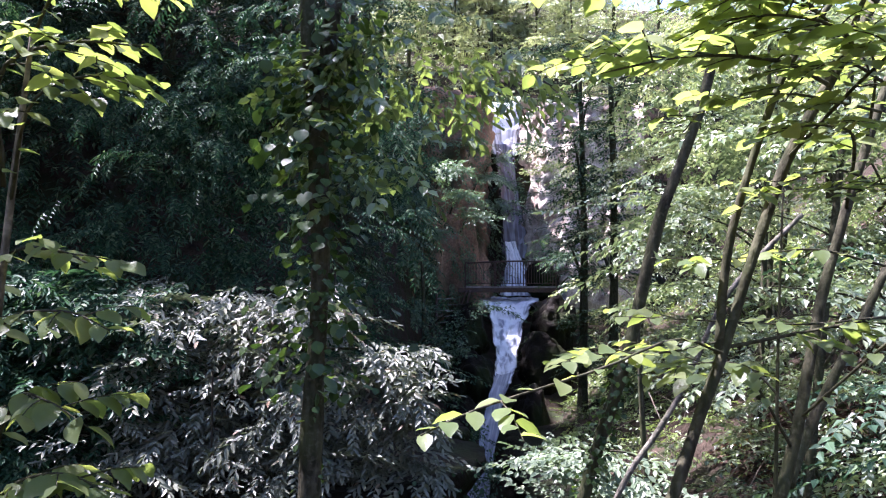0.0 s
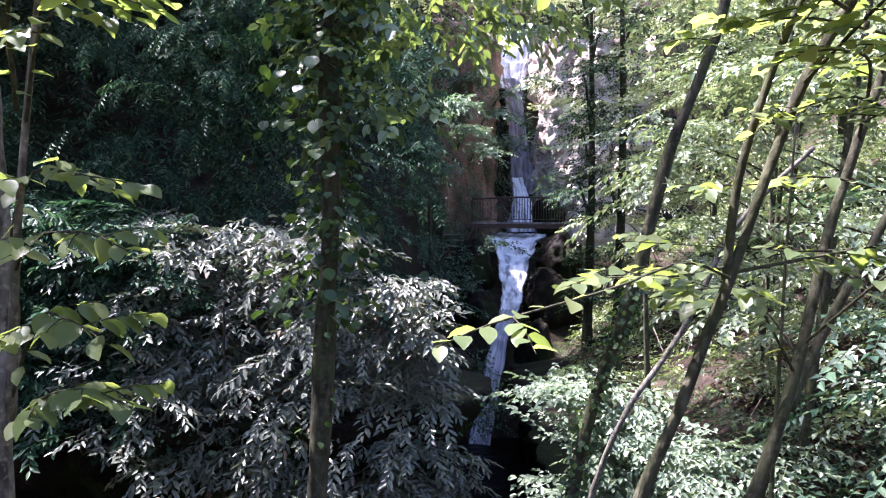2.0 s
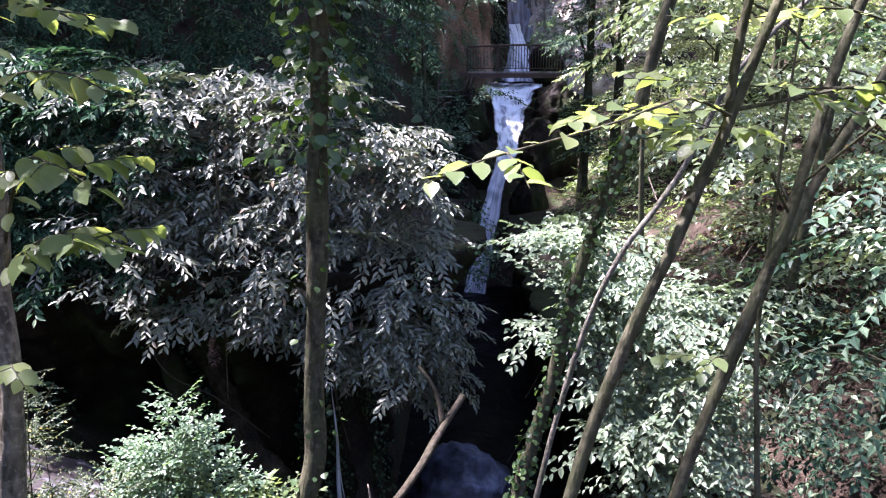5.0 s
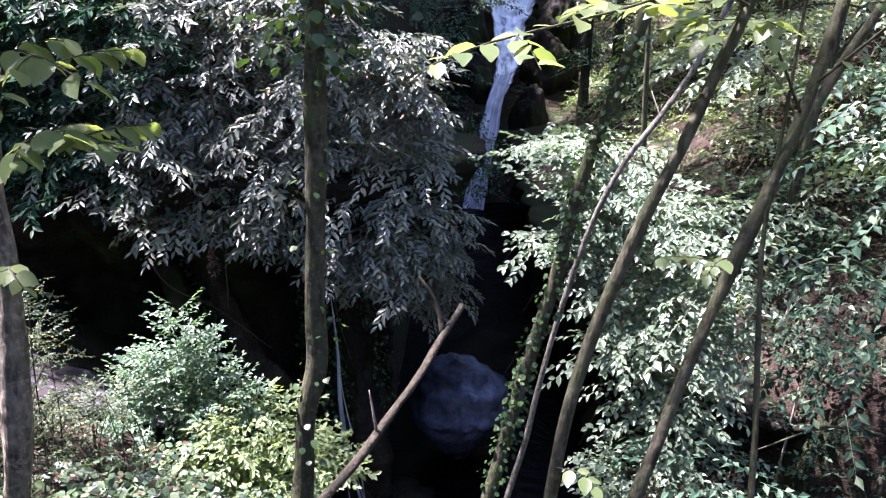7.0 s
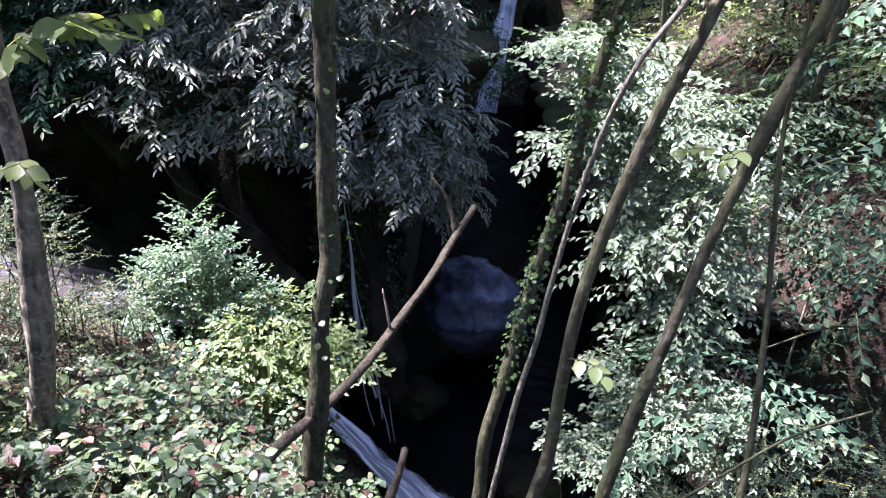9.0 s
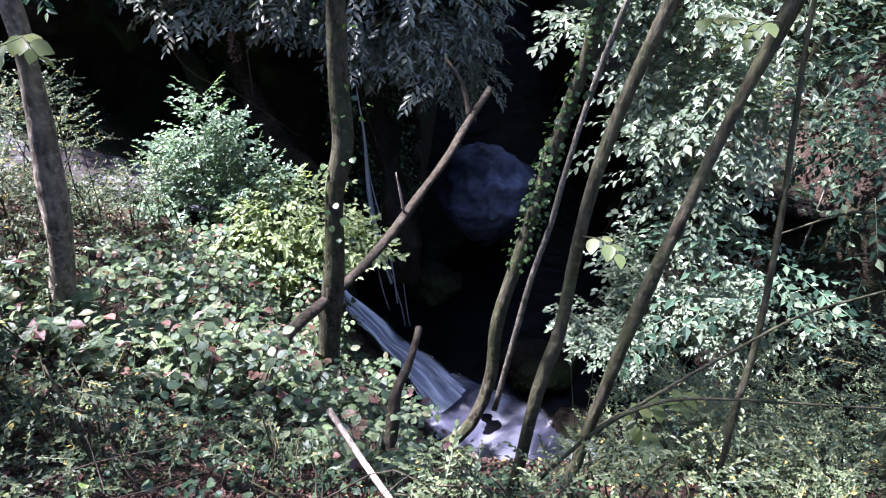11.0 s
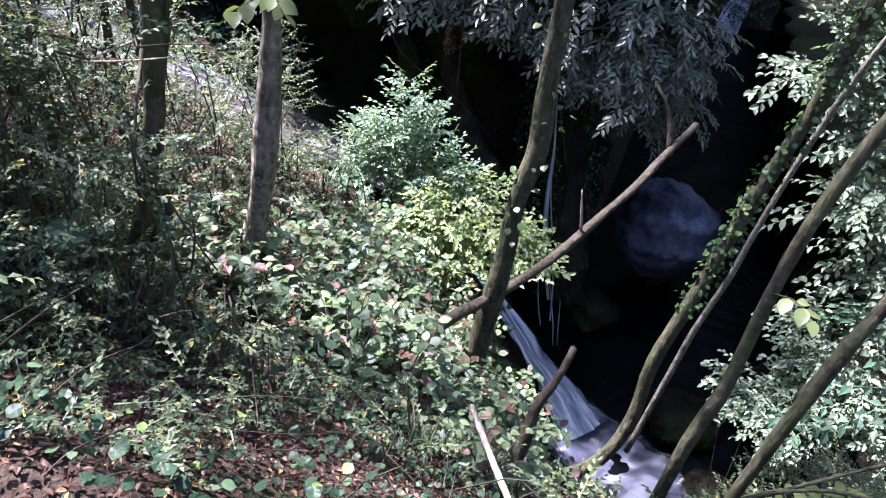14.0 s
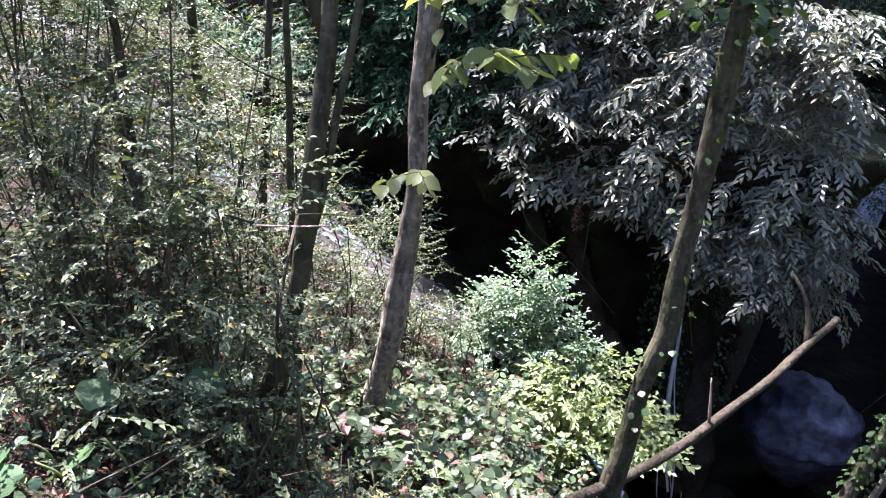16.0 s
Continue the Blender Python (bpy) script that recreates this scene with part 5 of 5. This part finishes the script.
# --- trees round the falls
for x_, y_, h_, c_, mat_, s_ in ((-2.2, 26, 9, 8, M_DARK, 1.8), (-0.6, 22, 8, 8, M_DARK, 1.6), (-3, 36, 10, 8, M_HORN, 2), (-1.4, 37.5, 8, 8, M_HORN, 2), (6.5, 39, 9, 9, M_HORN, 2), (2.0, 45, 9, 9, M_HORN, 2.2), (5.5, 46, 9, 9, M_HORN, 2.2), (9.5, 43, 10, 9, M_HORN, 2.2), (-2, 44, 10, 9, M_HORN, 2.2),
                                 (-6, 58, 25, 12, M_HORN, 3.4), (0.0, 60, 25, 12, M_HORN, 3.4), (4.5, 61, 25, 12, M_HORN, 3.4), (9.5, 60, 25, 12, M_HORN, 3.4), (-7, 48, 11, 8, M_HORN, 3), (-2, 54, 12, 8, M_HORN, 3), (3.5, 56, 12, 8, M_HORN, 3), (8.5, 54, 12, 8, M_HORN, 3), (14, 50, 12, 8, M_HORN, 3), (17, 42, 12, 8, M_HORN, 3), (-4, 64, 14, 8, M_HORN, 3.6), (1.5, 66, 14, 8, M_HORN, 3.6), (7, 64, 14, 8, M_HORN, 3.6), (0.7, 50, 11, 8, M_HORN, 3), (-8, 72, 18, 8, M_HORN, 3.6), (-3, 72, 18, 8, M_HORN, 3.6), (2, 73, 18, 8, M_HORN, 3.6), (6, 72, 18, 8, M_HORN, 3.6), (11, 72, 18, 8, M_HORN, 3.6)):
    z_ = float(ground_z(x_, y_))
    w_ = 1.6 if y_ < 47 else 2.6
    b_ = [((x_ + rng.uniform(-w_, w_), y_ - 0.6 + rng.uniform(-1.4, 1.0), z_ + h_ * f_), (w_, 1.4, 0.7), 110 if y_ < 47 else 90 if h_ < 20 else 230) for f_ in np.linspace(0.1, 1.05, c_)]
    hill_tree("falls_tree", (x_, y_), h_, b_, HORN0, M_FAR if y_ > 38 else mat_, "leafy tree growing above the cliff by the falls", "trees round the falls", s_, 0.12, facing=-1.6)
for x_, y_ in ((4.45, 25.0), (5.2, 24.0)):
    hill_tree("dark_trunk_tree", (x_, y_), 11, [((x_ + rng.uniform(-1, 1), y_ + rng.uniform(-1, 1), 1.5 + q_), (1.5, 1.3, 0.7), 120) for q_ in (0, 1.5, 3, 4.5, 6)] + [((x_ + 0.1, y_ - 0.2, q_), (0.5, 0.4, 0.7), 60) for q_ in (-2.5, -1.0, 0.5, 2.0, 3.5, 5.0)], HORN0, M_DARK, "straight dark-trunked tree beside the cascade", "dark trunks", 1.6, 0.17)
# sprays that hang before the brown cliff
for x_, y_, z_, n_ in ((0.3, 30.5, 4.6, 150), (0.9, 31.0, 3.6, 130), (1.4, 32.0, 2.9, 110), (-0.9, 30.0, 3.2, 150), (-0.4, 29.0, 2.0, 130), (1.9, 33.0, 4.6, 110), (-1.8, 28.5, 0.9, 160), (4.9, 30.5, 1.1, 120), (5.2, 29.5, 0.2, 120), (-1.2, 29.0, -0.8, 130), (0.2, 30.2, -2.5, 90), (1.1, 33.5, 6.2, 130), (2.5, 35.0, 5.6, 60), (3.0, 35.2, 4.6, 60), (2.4, 34.2, 3.6, 70), (3.5, 35.2, 3.4, 50), (4.2, 36.0, 6.4, 70), (3.2, 36.0, 8.6, 50)):
    t_ = tree("cliff_bush", (x_ - 0.4, y_ + 1.2, z_), "leafy bush growing out of the cliff with hanging sprays", "cliff bushes")
    stem(t_, "stem", [(x_ - 0.6, y_ + 2.6, z_ - 0.6), (x_ - 0.3, y_ + 1.0, z_), (x_, y_, z_ - 0.1)], 0.04, 0.01, sides=6)
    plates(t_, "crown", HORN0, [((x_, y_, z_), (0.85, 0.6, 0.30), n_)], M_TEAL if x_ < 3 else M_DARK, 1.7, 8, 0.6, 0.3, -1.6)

# --- sunlit bank trees across the stream
tr = tree("bank_hornbeam", (2.6, 8.6, -5.6), "hornbeam with layered sprays hanging over the stream", "bank trees")
stem(tr, "trunk", [(2.8, 8.8, -6.0), (2.4, 8.4, -3.8), (2.1, 8.1, -2.0), (2.0, 8.0, -0.4)], 0.06, 0.02)
blobs_ = [((1.40, 8.0, -1.75), (0.70, 0.7, 0.22), 150), ((1.65, 7.8, -2.2), (0.75, 0.7, 0.22), 160), ((1.45, 7.6, -2.65), (0.6, 0.6, 0.2), 100), ((2.05, 7.2, -3.4), (0.6, 0.6, 0.2), 110), ((2.3, 7.0, -3.9), (0.65, 0.6, 0.2), 110), ((2.2, 6.8, -4.5), (0.6, 0.5, 0.2), 90), ((2.35, 7.4, -3.0), (0.7, 0.6, 0.2), 110), ((2.3, 7.2, -2.2), (0.8, 0.6, 0.2), 110), ((2.5, 7.0, -3.4), (0.8, 0.6, 0.2), 100)]
for b_ in blobs_:
    stem(tr, "limb", [(2.3, 8.3, b_[0][2] - 0.2), tuple((np.array((2.3, 8.3, b_[0][2])) + np.array(b_[0])) / 2), b_[0]], 0.02, 0.006, sides=6)
plates(tr, "crown", HORN1, blobs_, M_MINT, 1.25, 8, 0.7, 0.2, -1.8)
# low trees with M_DARK have their shade put into the leaf colour
for x_, y_, n_, mat_ in ((4.2, 9.5, 11, M_HORN), (6.0, 10.5, 12, M_HORN), (8.2, 12.5, 12, M_HORN), (5.8, 14.5, 12, M_HORN), (7.0, 17.0, 12, M_HORN), (10.5, 16, 12, M_HORN), (7.0, 21, 12, M_HORN), (9.5, 22, 12, M_HORN), (13, 21, 12, M_HORN), (7, 28, 12, M_HORN), (12, 30, 12, M_HORN), (4.0, 6.6, 6, M_DARK), (5.5, 7.0, 7, M_DARK), (4.6, 7.8, 5, M_MINT)):
    z_ = float(ground_z(x_, y_))
    h_ = 9.0 if n_ > 8 else 3.6
    b_ = [((x_ - 0.5 + rng.uniform(-1.7, 1.7), y_ - 0.5 + rng.uniform(-1.3, 1.3), z_ + 0.3 + h_ * f_), (1.2, 1.1, 0.22), 72 if y_ > 13 else 44 if h_ > 8 else 26) for f_ in np.linspace(0.0, 1.0, n_)]
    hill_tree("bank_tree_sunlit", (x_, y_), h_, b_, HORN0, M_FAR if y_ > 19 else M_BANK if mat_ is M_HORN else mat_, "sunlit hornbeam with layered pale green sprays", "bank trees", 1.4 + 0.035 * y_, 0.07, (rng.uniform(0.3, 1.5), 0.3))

# --- box scrub
def scrub(name, blobs, shapes, mat, label, size=1.2, tilt=-0.15, twigs=10, kind_=""):
    c = np.array(blobs[0][0])
    z = float(ground_z(c[0], c[1]))
    t = thing(name, (c[0], c[1], z), label, "shrub", kind_)
    for k in range(twigs):
        q = blobs[k % len(blobs)]
        e = np.array(q[0]) + rng.uniform(-0.8, 0.8, 3) * np.array(q[1])
        a = np.array([q[0][0] + rng.uniform(-0.7, 0.7) * q[1][0], q[0][1] + rng.uniform(-0.7, 0.7) * q[1][1], 0])
        a[2] = float(ground_z(a[0], a[1])) - 0.05
        stem(t, "stem", [tuple(a), tuple((a + e) / 2 + rng.normal(0, 0.06, 3)), tuple(e)], 0.007, 0.003, M_BARK, 5)
    crown(t, "leaves", shapes, blobs, mat, tilt, size, 0.4, 0.0, 3.5)
    return t


def on_slope(x, y, h):
    return (x, y, float(ground_z(x, y)) + h)


for x_, y_, n_, r_ in ((-2.9, 2.6, 420, 0.55), (-2.4, 1.9, 230, 0.42), (-3.6, 2.5, 420, 0.6), (-3.2, 3.6, 420, 0.6), (-2.5, 3.4, 200, 0.42), (-4.4, 3.4, 420, 0.7), (-4.3, 4.8, 400, 0.8), (-5.6, 4.0, 400, 0.8), (-3.0, 4.8, 260, 0.5), (-1.75, 1.75, 170, 0.3), (-2.0, 1.4, 200, 0.3), (-1.35, 1.55, 40, 0.14), (-0.6, 1.95, 30, 0.13), (-0.1, 2.0, 36, 0.14), (0.35, 2.05, 40, 0.15), (0.75, 2.0, 40, 0.16), (0.1, 1.7, 24, 0.11), (-2.6, 1.4, 220, 0.35), (-3.3, 5.6, 200, 0.35), (-2.7, 5.4, 160, 0.3)):
    b_ = [(on_slope(x_ + rng.uniform(-0.2, 0.2), y_ + rng.uniform(-0.2, 0.2), r_ * f_), (r_, r_, r_ * 0.55), int(n_ * 0.24)) for f_ in (0.5, 1.1, 1.8, 2.4)]
    scrub("box_bush", b_, BOX1 if y_ < 2.2 else BOX0, M_BOX, "loose box bush with small glossy leaves and some yellow ones", 0.76 + 0.06 * y_, twigs=16, kind_="box scrub")
for x_, y_, n_, r_ in ((-2.4, 1.8, 60, 0.36), (-1.95, 1.65, 48, 0.28), (-2.8, 2.0, 84, 0.45), (-3.2, 2.5, 90, 0.5), (-2.5, 2.6, 56, 0.36), (-3.7, 2.4, 84, 0.5), (-4.3, 3.1, 80, 0.6)):
    b_ = [(on_slope(x_ + rng.uniform(-0.25, 0.25), y_ + rng.uniform(-0.2, 0.2), h_), (r_, r_, r_ * 0.5), n_) for h_ in ((0.7, 1.1, 1.45) if x_ > -2.6 else (0.8, 1.2, 1.6, 2.0))]
    scrub("tall_box_bush", b_, BOX1 if y_ < 2.2 else BOX0, M_BOX, "tall open box bush with thin brown stems and small dark leaves", 0.76 + 0.06 * y_, twigs=7, kind_="box scrub")
for x_, y_, n_, r_ in ((1.55, 3.1, 420, 0.5), (2.2, 3.0, 420, 0.55), (1.2, 3.7, 420, 0.45), (2.0, 3.9, 420, 0.6), (2.9, 3.7, 420, 0.7), (0.9, 3.0, 120, 0.22), (1.5, 2.3, 150, 0.22), (2.2, 2.2, 150, 0.3), (2.8, 4.8, 400, 0.7)):
    b_ = [(on_slope(x_ + rng.uniform(-0.2, 0.2), y_ + rng.uniform(-0.2, 0.2), r_ * f_), (r_, r_, r_ * 0.5), int(n_ * 0.42)) for f_ in (0.3, 0.8, 1.3)]
    scrub("box_bush", b_, BOX0, M_BOX, "dense grey-green box bush on the near bank", 0.85, twigs=12, kind_="box scrub")
scrub("stream_shrub", [((1.25, 6.00, -5.10), (0.42, 0.4, 0.18), 95), ((1.88, 6.00, -4.92), (0.42, 0.4, 0.18), 95), ((2.45, 5.80, -5.10), (0.42, 0.4, 0.18), 95), ((1.74, 6.30, -4.67), (0.42, 0.4, 0.18), 95), ((2.25, 6.10, -4.73), (0.42, 0.4, 0.18), 95), ((2.78, 5.60, -4.73), (0.42, 0.4, 0.18), 95), ((1.51, 5.60, -5.08), (0.42, 0.4, 0.18), 95)], HORN1, M_MINT, "low pale green shrub leaning over the rocks of the stream", 0.9, 0.1, 14)
scrub("lime_shrub", [((-1.7, 6.2, -4.0), (0.5, 0.45, 0.22), 180), ((-1.35, 6.1, -4.3), (0.48, 0.4, 0.22), 160), ((-2.0, 6.0, -4.35), (0.5, 0.4, 0.22), 140), ((-2.3, 5.9, -4.6), (0.5, 0.4, 0.2), 110)], HORN1, M_LIME, "rounded shrub with pale lime-green leaves above the side stream", 0.95, 0.0)
scrub("green_shrub", [((-2.5, 6.6, -3.65), (0.45, 0.35, 0.42), 250), ((-2.25, 6.5, -4.0), (0.55, 0.4, 0.38), 250), ((-2.85, 6.5, -4.0), (0.5, 0.4, 0.32), 170), ((-2.50, 6.6, -3.35), (0.26, 0.22, 0.24), 60), ((-2.46, 6.6, -3.08), (0.10, 0.10, 0.16), 14)], HORN1, M_TEAL, "upright blue-green shrub beside the side stream", 0.8, -0.3)

# --- ground cover
def cover(name, n, xr, yr, shapes, mat, label, size, lift, gate, tilt=0.2, facing=None):
    x, y = rng.uniform(*xr, n), rng.uniform(*yr, n)
    P = np.stack([x, y, ground_z(x, y)], 1)
    P = P[gate(P)]
    P[:, 2] += np.abs(rng.normal(lift, lift * 0.6, len(P)))
    me = scattered(name, shapes, P, rng.uniform(-math.pi, math.pi, len(P)) if facing is None else rng.normal(facing, 0.8, len(P)), rng.normal(tilt, 0.3, len(P)), size * rng.uniform(0.6, 1.2, len(P)))
    return tagged(part(name, me, mat), label, "plants", kind="stuff")


cover("leaf_litter", 26000, (-2.8, 0.8), (0.7, 3.0), DEAD1, M_LITTER, "small brown and reddish dead leaves lying on the slope", 0.40, 0.012, lambda P: P[:, 2] > -6.5)
cover("bank_litter", 13000, (-4.5, 2.5), (2.5, 6.5), DEAD1, M_LITTER, "brown dead leaves lying under the brambles", 0.85, 0.015, lambda P: P[:, 2] > -6.5)
cover("slope_litter", 9000, (5.0, 10.5), (9.0, 15), DEAD1, M_LITTER, "pale brown dead leaves lying on the wooded bank", 2.0, 0.02, lambda P: P[:, 2] > -5.5)
cover("bramble_mat", 1900, (-2.6, -0.35), (2.5, 6.6), BRAM1, M_BRAMBLE, "low mat of bramble with pale and green rounded leaves", 0.95, 0.14, lambda P: (fbm(P, 1.6, 2) > -0.35) & (P[:, 2] > -6.2), -0.15, -1.6)
cover("bank_weeds", 1700, (-2.8, -0.1), (0.9, 6.2), BOX0, M_BOX, "small-leaved weeds growing through the brambles", 0.85, 0.12, lambda P: (fbm(P, 1.1, 2) < 0.3 - 0.5 * (P[:, 1] < 2.2) * (P[:, 0] > -1.0)) & (P[:, 2] > -5.8), 0.0)
for k_ in range(72):
    x_, y_ = -2.5 + 2.1 * rng.random(), 2.5 + 3.9 * rng.random()
    z_ = float(ground_z(x_, y_))
    if z_ < -5.6:
        continue
    t_ = thing("bramble", (x_, y_, z_), "arching bramble with rounded pale green leaves on the slope", "bramble", "brambles")
    P_, az_ = [], []
    for j_ in range(3):
        a_ = rng.uniform(-math.pi, math.pi)
        L_ = rng.uniform(0.25, 0.5)
        line_ = [(x_, y_, z_ - 0.02), (x_ + 0.5 * L_ * math.cos(a_), y_ + 0.5 * L_ * math.sin(a_), z_ + rng.uniform(0.16, 0.34)), (x_ + L_ * math.cos(a_), y_ + L_ * math.sin(a_), z_ + rng.uniform(0.02, 0.25))]
        stem(t_, "cane", line_, 0.005, 0.003, M_DEAD, 5)
        c_ = spline(line_, 30)
        for q_ in np.linspace(0.15, 1.0, 6):
            p_ = c_[min(29, int(q_ * 29))]
            b_ = rng.uniform(-math.pi, math.pi)
            for d_ in (-1.1, 0.0, 1.1):
                P_.append(p_ + np.array([0.03 * math.cos(b_ + d_), 0.03 * math.sin(b_ + d_), 0.02]))
                az_.append(b_ + d_)
    n_ = len(P_)
    leaf_pieces(t_, "leaf", BRAMBLE_MESHES, P_, az_, rng.normal(0.1, 0.38, n_), rng.uniform(0.45, 0.9, n_))
cover("ground_ivy", 4800, (-3.2, 0.6), (0.7, 3.4), IVY1, M_GROUND_IVY, "glossy dark ivy creeping over the leaf litter", 0.50, 0.06, lambda P: fbm(P, 1.4, 2) > -0.16, 0.25)
cover("slope_weeds", 900, (-2.9, 0.4), (0.9, 2.4), BOX1, M_BOX, "small-leaved seedlings on the leaf litter", 0.75, 0.05, lambda P: fbm(P, 1.9, 2) > 0.0, 0.0)
cover("stream_weeds", 1000, (-6.5, -1.6), (5.2, 6.8), BOX0, M_BOX, "low small-leaved weeds hanging over the side stream", 1.1, 0.10, lambda P: fbm(P, 1.3, 2) > -0.1, -0.3)
cover("hill_cover", 9500, (2.6, 16), (6.5, 36), HORN0, M_HORN, "sunlit undergrowth on the wooded bank", 1.6, 0.25, lambda P: (fbm(P, 0.8, 2) > -0.2) & (P[:, 2] > -5.2))
cover("hill_cover_dark", 6500, (-13, -0.8), (8.4, 24), PINN0, M_DARK, "dark undergrowth covering the shaded hillside", 1.6, 0.3, lambda P: P[:, 2] > -3.0, 0.3, -1.6)
# M_DARK paints the shaded background behind the pale sprays
cover("bank_cover", 3200, (2.2, 9.0), (4.8, 12.0), HORN1, M_DARK, "leafy undergrowth on the far side of the stream", 0.95, 0.3, lambda P: (P[:, 2] > -6.6) & (fbm(P, 1.2, 2) > -0.35))
def on_cliff(name, face, n, shapes, mat, label, size, gate, out=0.08):
    """Leaves hanging on a rock face."""
    P, nrm = FACES[face]
    i, j = rng.integers(0, P.shape[0], n * 3), rng.integers(0, P.shape[1], n * 3)
    p = P[i, j] + nrm[i] * np.abs(rng.normal(out, out, n * 3))[:, None] + rng.normal(0, 0.05, (n * 3, 3))
    k = gate(p)
    p, nn = p[k][:n], nrm[i][k][:n]
    me = scattered(name, shapes, p, np.arctan2(nn[:, 1], nn[:, 0]) + rng.normal(0, 0.6, len(p)), rng.normal(0.95, 0.3, len(p)), size * rng.uniform(0.6, 1.3, len(p)))
    return tagged(part(name, me, mat), label, "plants", kind="stuff")


on_cliff("hanging_ivy", "cliff_1", 6000, IVY1, M_DARK, "ivy hanging in curtains down the dark rock wall", 0.75, lambda p: (fbm(p * np.array([1, 1, 0.25]), 1.7, 2) > -0.12 + 0.10 * (-3.2 - p[:, 2])) & (p[:, 2] > -6.3) & (p[:, 0] > -3.6))
on_cliff("cliff_greenery", "cliff_2", 1300, HORN0, M_TEAL, "hanging green sprays on the brown cliff", 1.9, lambda p: ((fbm(p * np.array([1, 1, 0.3]), 0.9, 2) > 0.25) & (p[:, 0] > 0.3)) | (p[:, 0] < -0.6), 0.25)
on_cliff("cliff_ivy", "cliff_2", 1600, HORN0, M_DARK, "dark hanging greenery on the brown cliff", 1.7, lambda p: p[:, 0] < -0.3, 0.15)


def brush(name, n, xr, yr, label, mat, lo, hi, r, rise):
    """Thin fallen twigs lying and leaning over one another."""
    V, L, N, k = [], [], [], 0
    for _ in range(n):
        x, y = rng.uniform(*xr), rng.uniform(*yr)
        z = float(ground_z(x, y)) + abs(rng.normal(0, rise))
        a, ln = rng.uniform(-math.pi, math.pi), rng.uniform(lo, hi)
        e = np.array([x + ln * math.cos(a), y + ln * math.sin(a), 0])
        e[2] = max(float(ground_z(e[0], e[1])) + 0.02, min(z + rng.normal(0, 0.25) * ln, float(ground_z(e[0], e[1])) + 0.3))
        m = (np.array([x, y, z]) + e) / 2 + rng.normal(0, 0.06 * ln, 3)
        c = spline([(x, y, z), m, e], 7)
        for i, p in enumerate(c):
            q = r * (1 - 0.1 * i) * rng.uniform(0.8, 1.1)
            V += [p + np.array([q, 0, 0]), p + np.array([-0.5 * q, 0.8 * q, 0]), p + np.array([-0.5 * q, -0.8 * q, q])]
            if i:
                for j in range(3):
                    j2 = (j + 1) % 3
                    L += [k + 3 * (i - 1) + j, k + 3 * (i - 1) + j2, k + 3 * i + j2, k + 3 * i + j]
                    N.append(4)
        k += 21
    return tagged(part(name, raw_mesh(name, np.array(V), np.array(L), np.array(N)), mat), label, "twigs", kind="stuff")


brush("fallen_twigs", 520, (-4.0, 0.4), (0.9, 5.0), "thin pale dry twigs caught in the scrub", M_DEAD, 0.2, 0.6, 0.004, 0.12)
brush("dead_branches", 120, (3.0, 11.0), (7.0, 20.0), "fallen pale dead branches on the wooded bank", M_STICK, 0.6, 2.2, 0.018, 0.5)

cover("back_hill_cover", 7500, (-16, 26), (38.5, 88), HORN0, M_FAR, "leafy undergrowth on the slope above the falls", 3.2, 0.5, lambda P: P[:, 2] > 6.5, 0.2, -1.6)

cover("stream_bank_cover", 1500, (-12, -4.5), (4.0, 9.0), HORN0, M_DARK, "leafy undergrowth along the side stream", 1.2, 0.25, lambda P: np.abs(P[:, 1] - 6.0 - 0.18 * (P[:, 0] + 6.5)) > 0.55)

# --- a large-leaved plant in the scrub
v_, f_ = leaf_shape(0.115, 0.12, 2, 0.10, 0.12, 0.4)
BIG_LEAF = leaf_mesh("leaf", (v_, f_), M_BRAMBLE_GREEN)
for x_, y_, z_ in ((-1.70, 0.96, -1.54), (-1.80, 1.29, -1.49), (-1.69, 1.15, -1.58), (-1.81, 1.0, -1.54), (-1.72, 1.63, -1.6), (-1.55, 1.26, -1.82)):
    g_ = float(ground_z(x_, y_))
    t_ = thing("burdock", (x_, y_, g_), "plant with one broad heart-shaped green leaf in the scrub", "plant", "large-leaved plants")
    stem(t_, "stalk", [(x_ + 0.05, y_ + 0.08, g_ - 0.02), (x_ + 0.04, y_ + 0.06, (g_ + z_) / 2), (x_, y_ + 0.03, z_)], 0.005, 0.003, M_HORN, 5)
    leaf_pieces(t_, "leaf", [BIG_LEAF], [(x_, y_, z_)], [rng.uniform(-2.4, -0.6)], [rng.normal(0.3, 0.15)], [rng.uniform(0.8, 1.1)])

# --- unseen wood behind the viewpoint, added to cut the sky light from there
for x_, y_, h_ in ((-9, -6, 11), (-4, -8, 12), (1.5, -7, 12), (7, -7, 12), (12, -2, 11), (-13, -3, 11), (4, -12, 13), (-6, -13, 13)):
    z_ = float(ground_z(x_, y_))
    b_ = [((x_ + rng.uniform(-2.2, 2.2), y_ + rng.uniform(-1.5, 1.5), z_ + h_ * f_), (2.4, 2.0, 1.0), 45) for f_ in np.linspace(0.12, 1.05, 8)]
    hill_tree("sky_blocking_tree", (x_, y_), h_, b_, HORN0, M_DARK, "unseen leafy tree behind the viewpoint, added to block sky light", "wood edge", 2.6, 0.16)
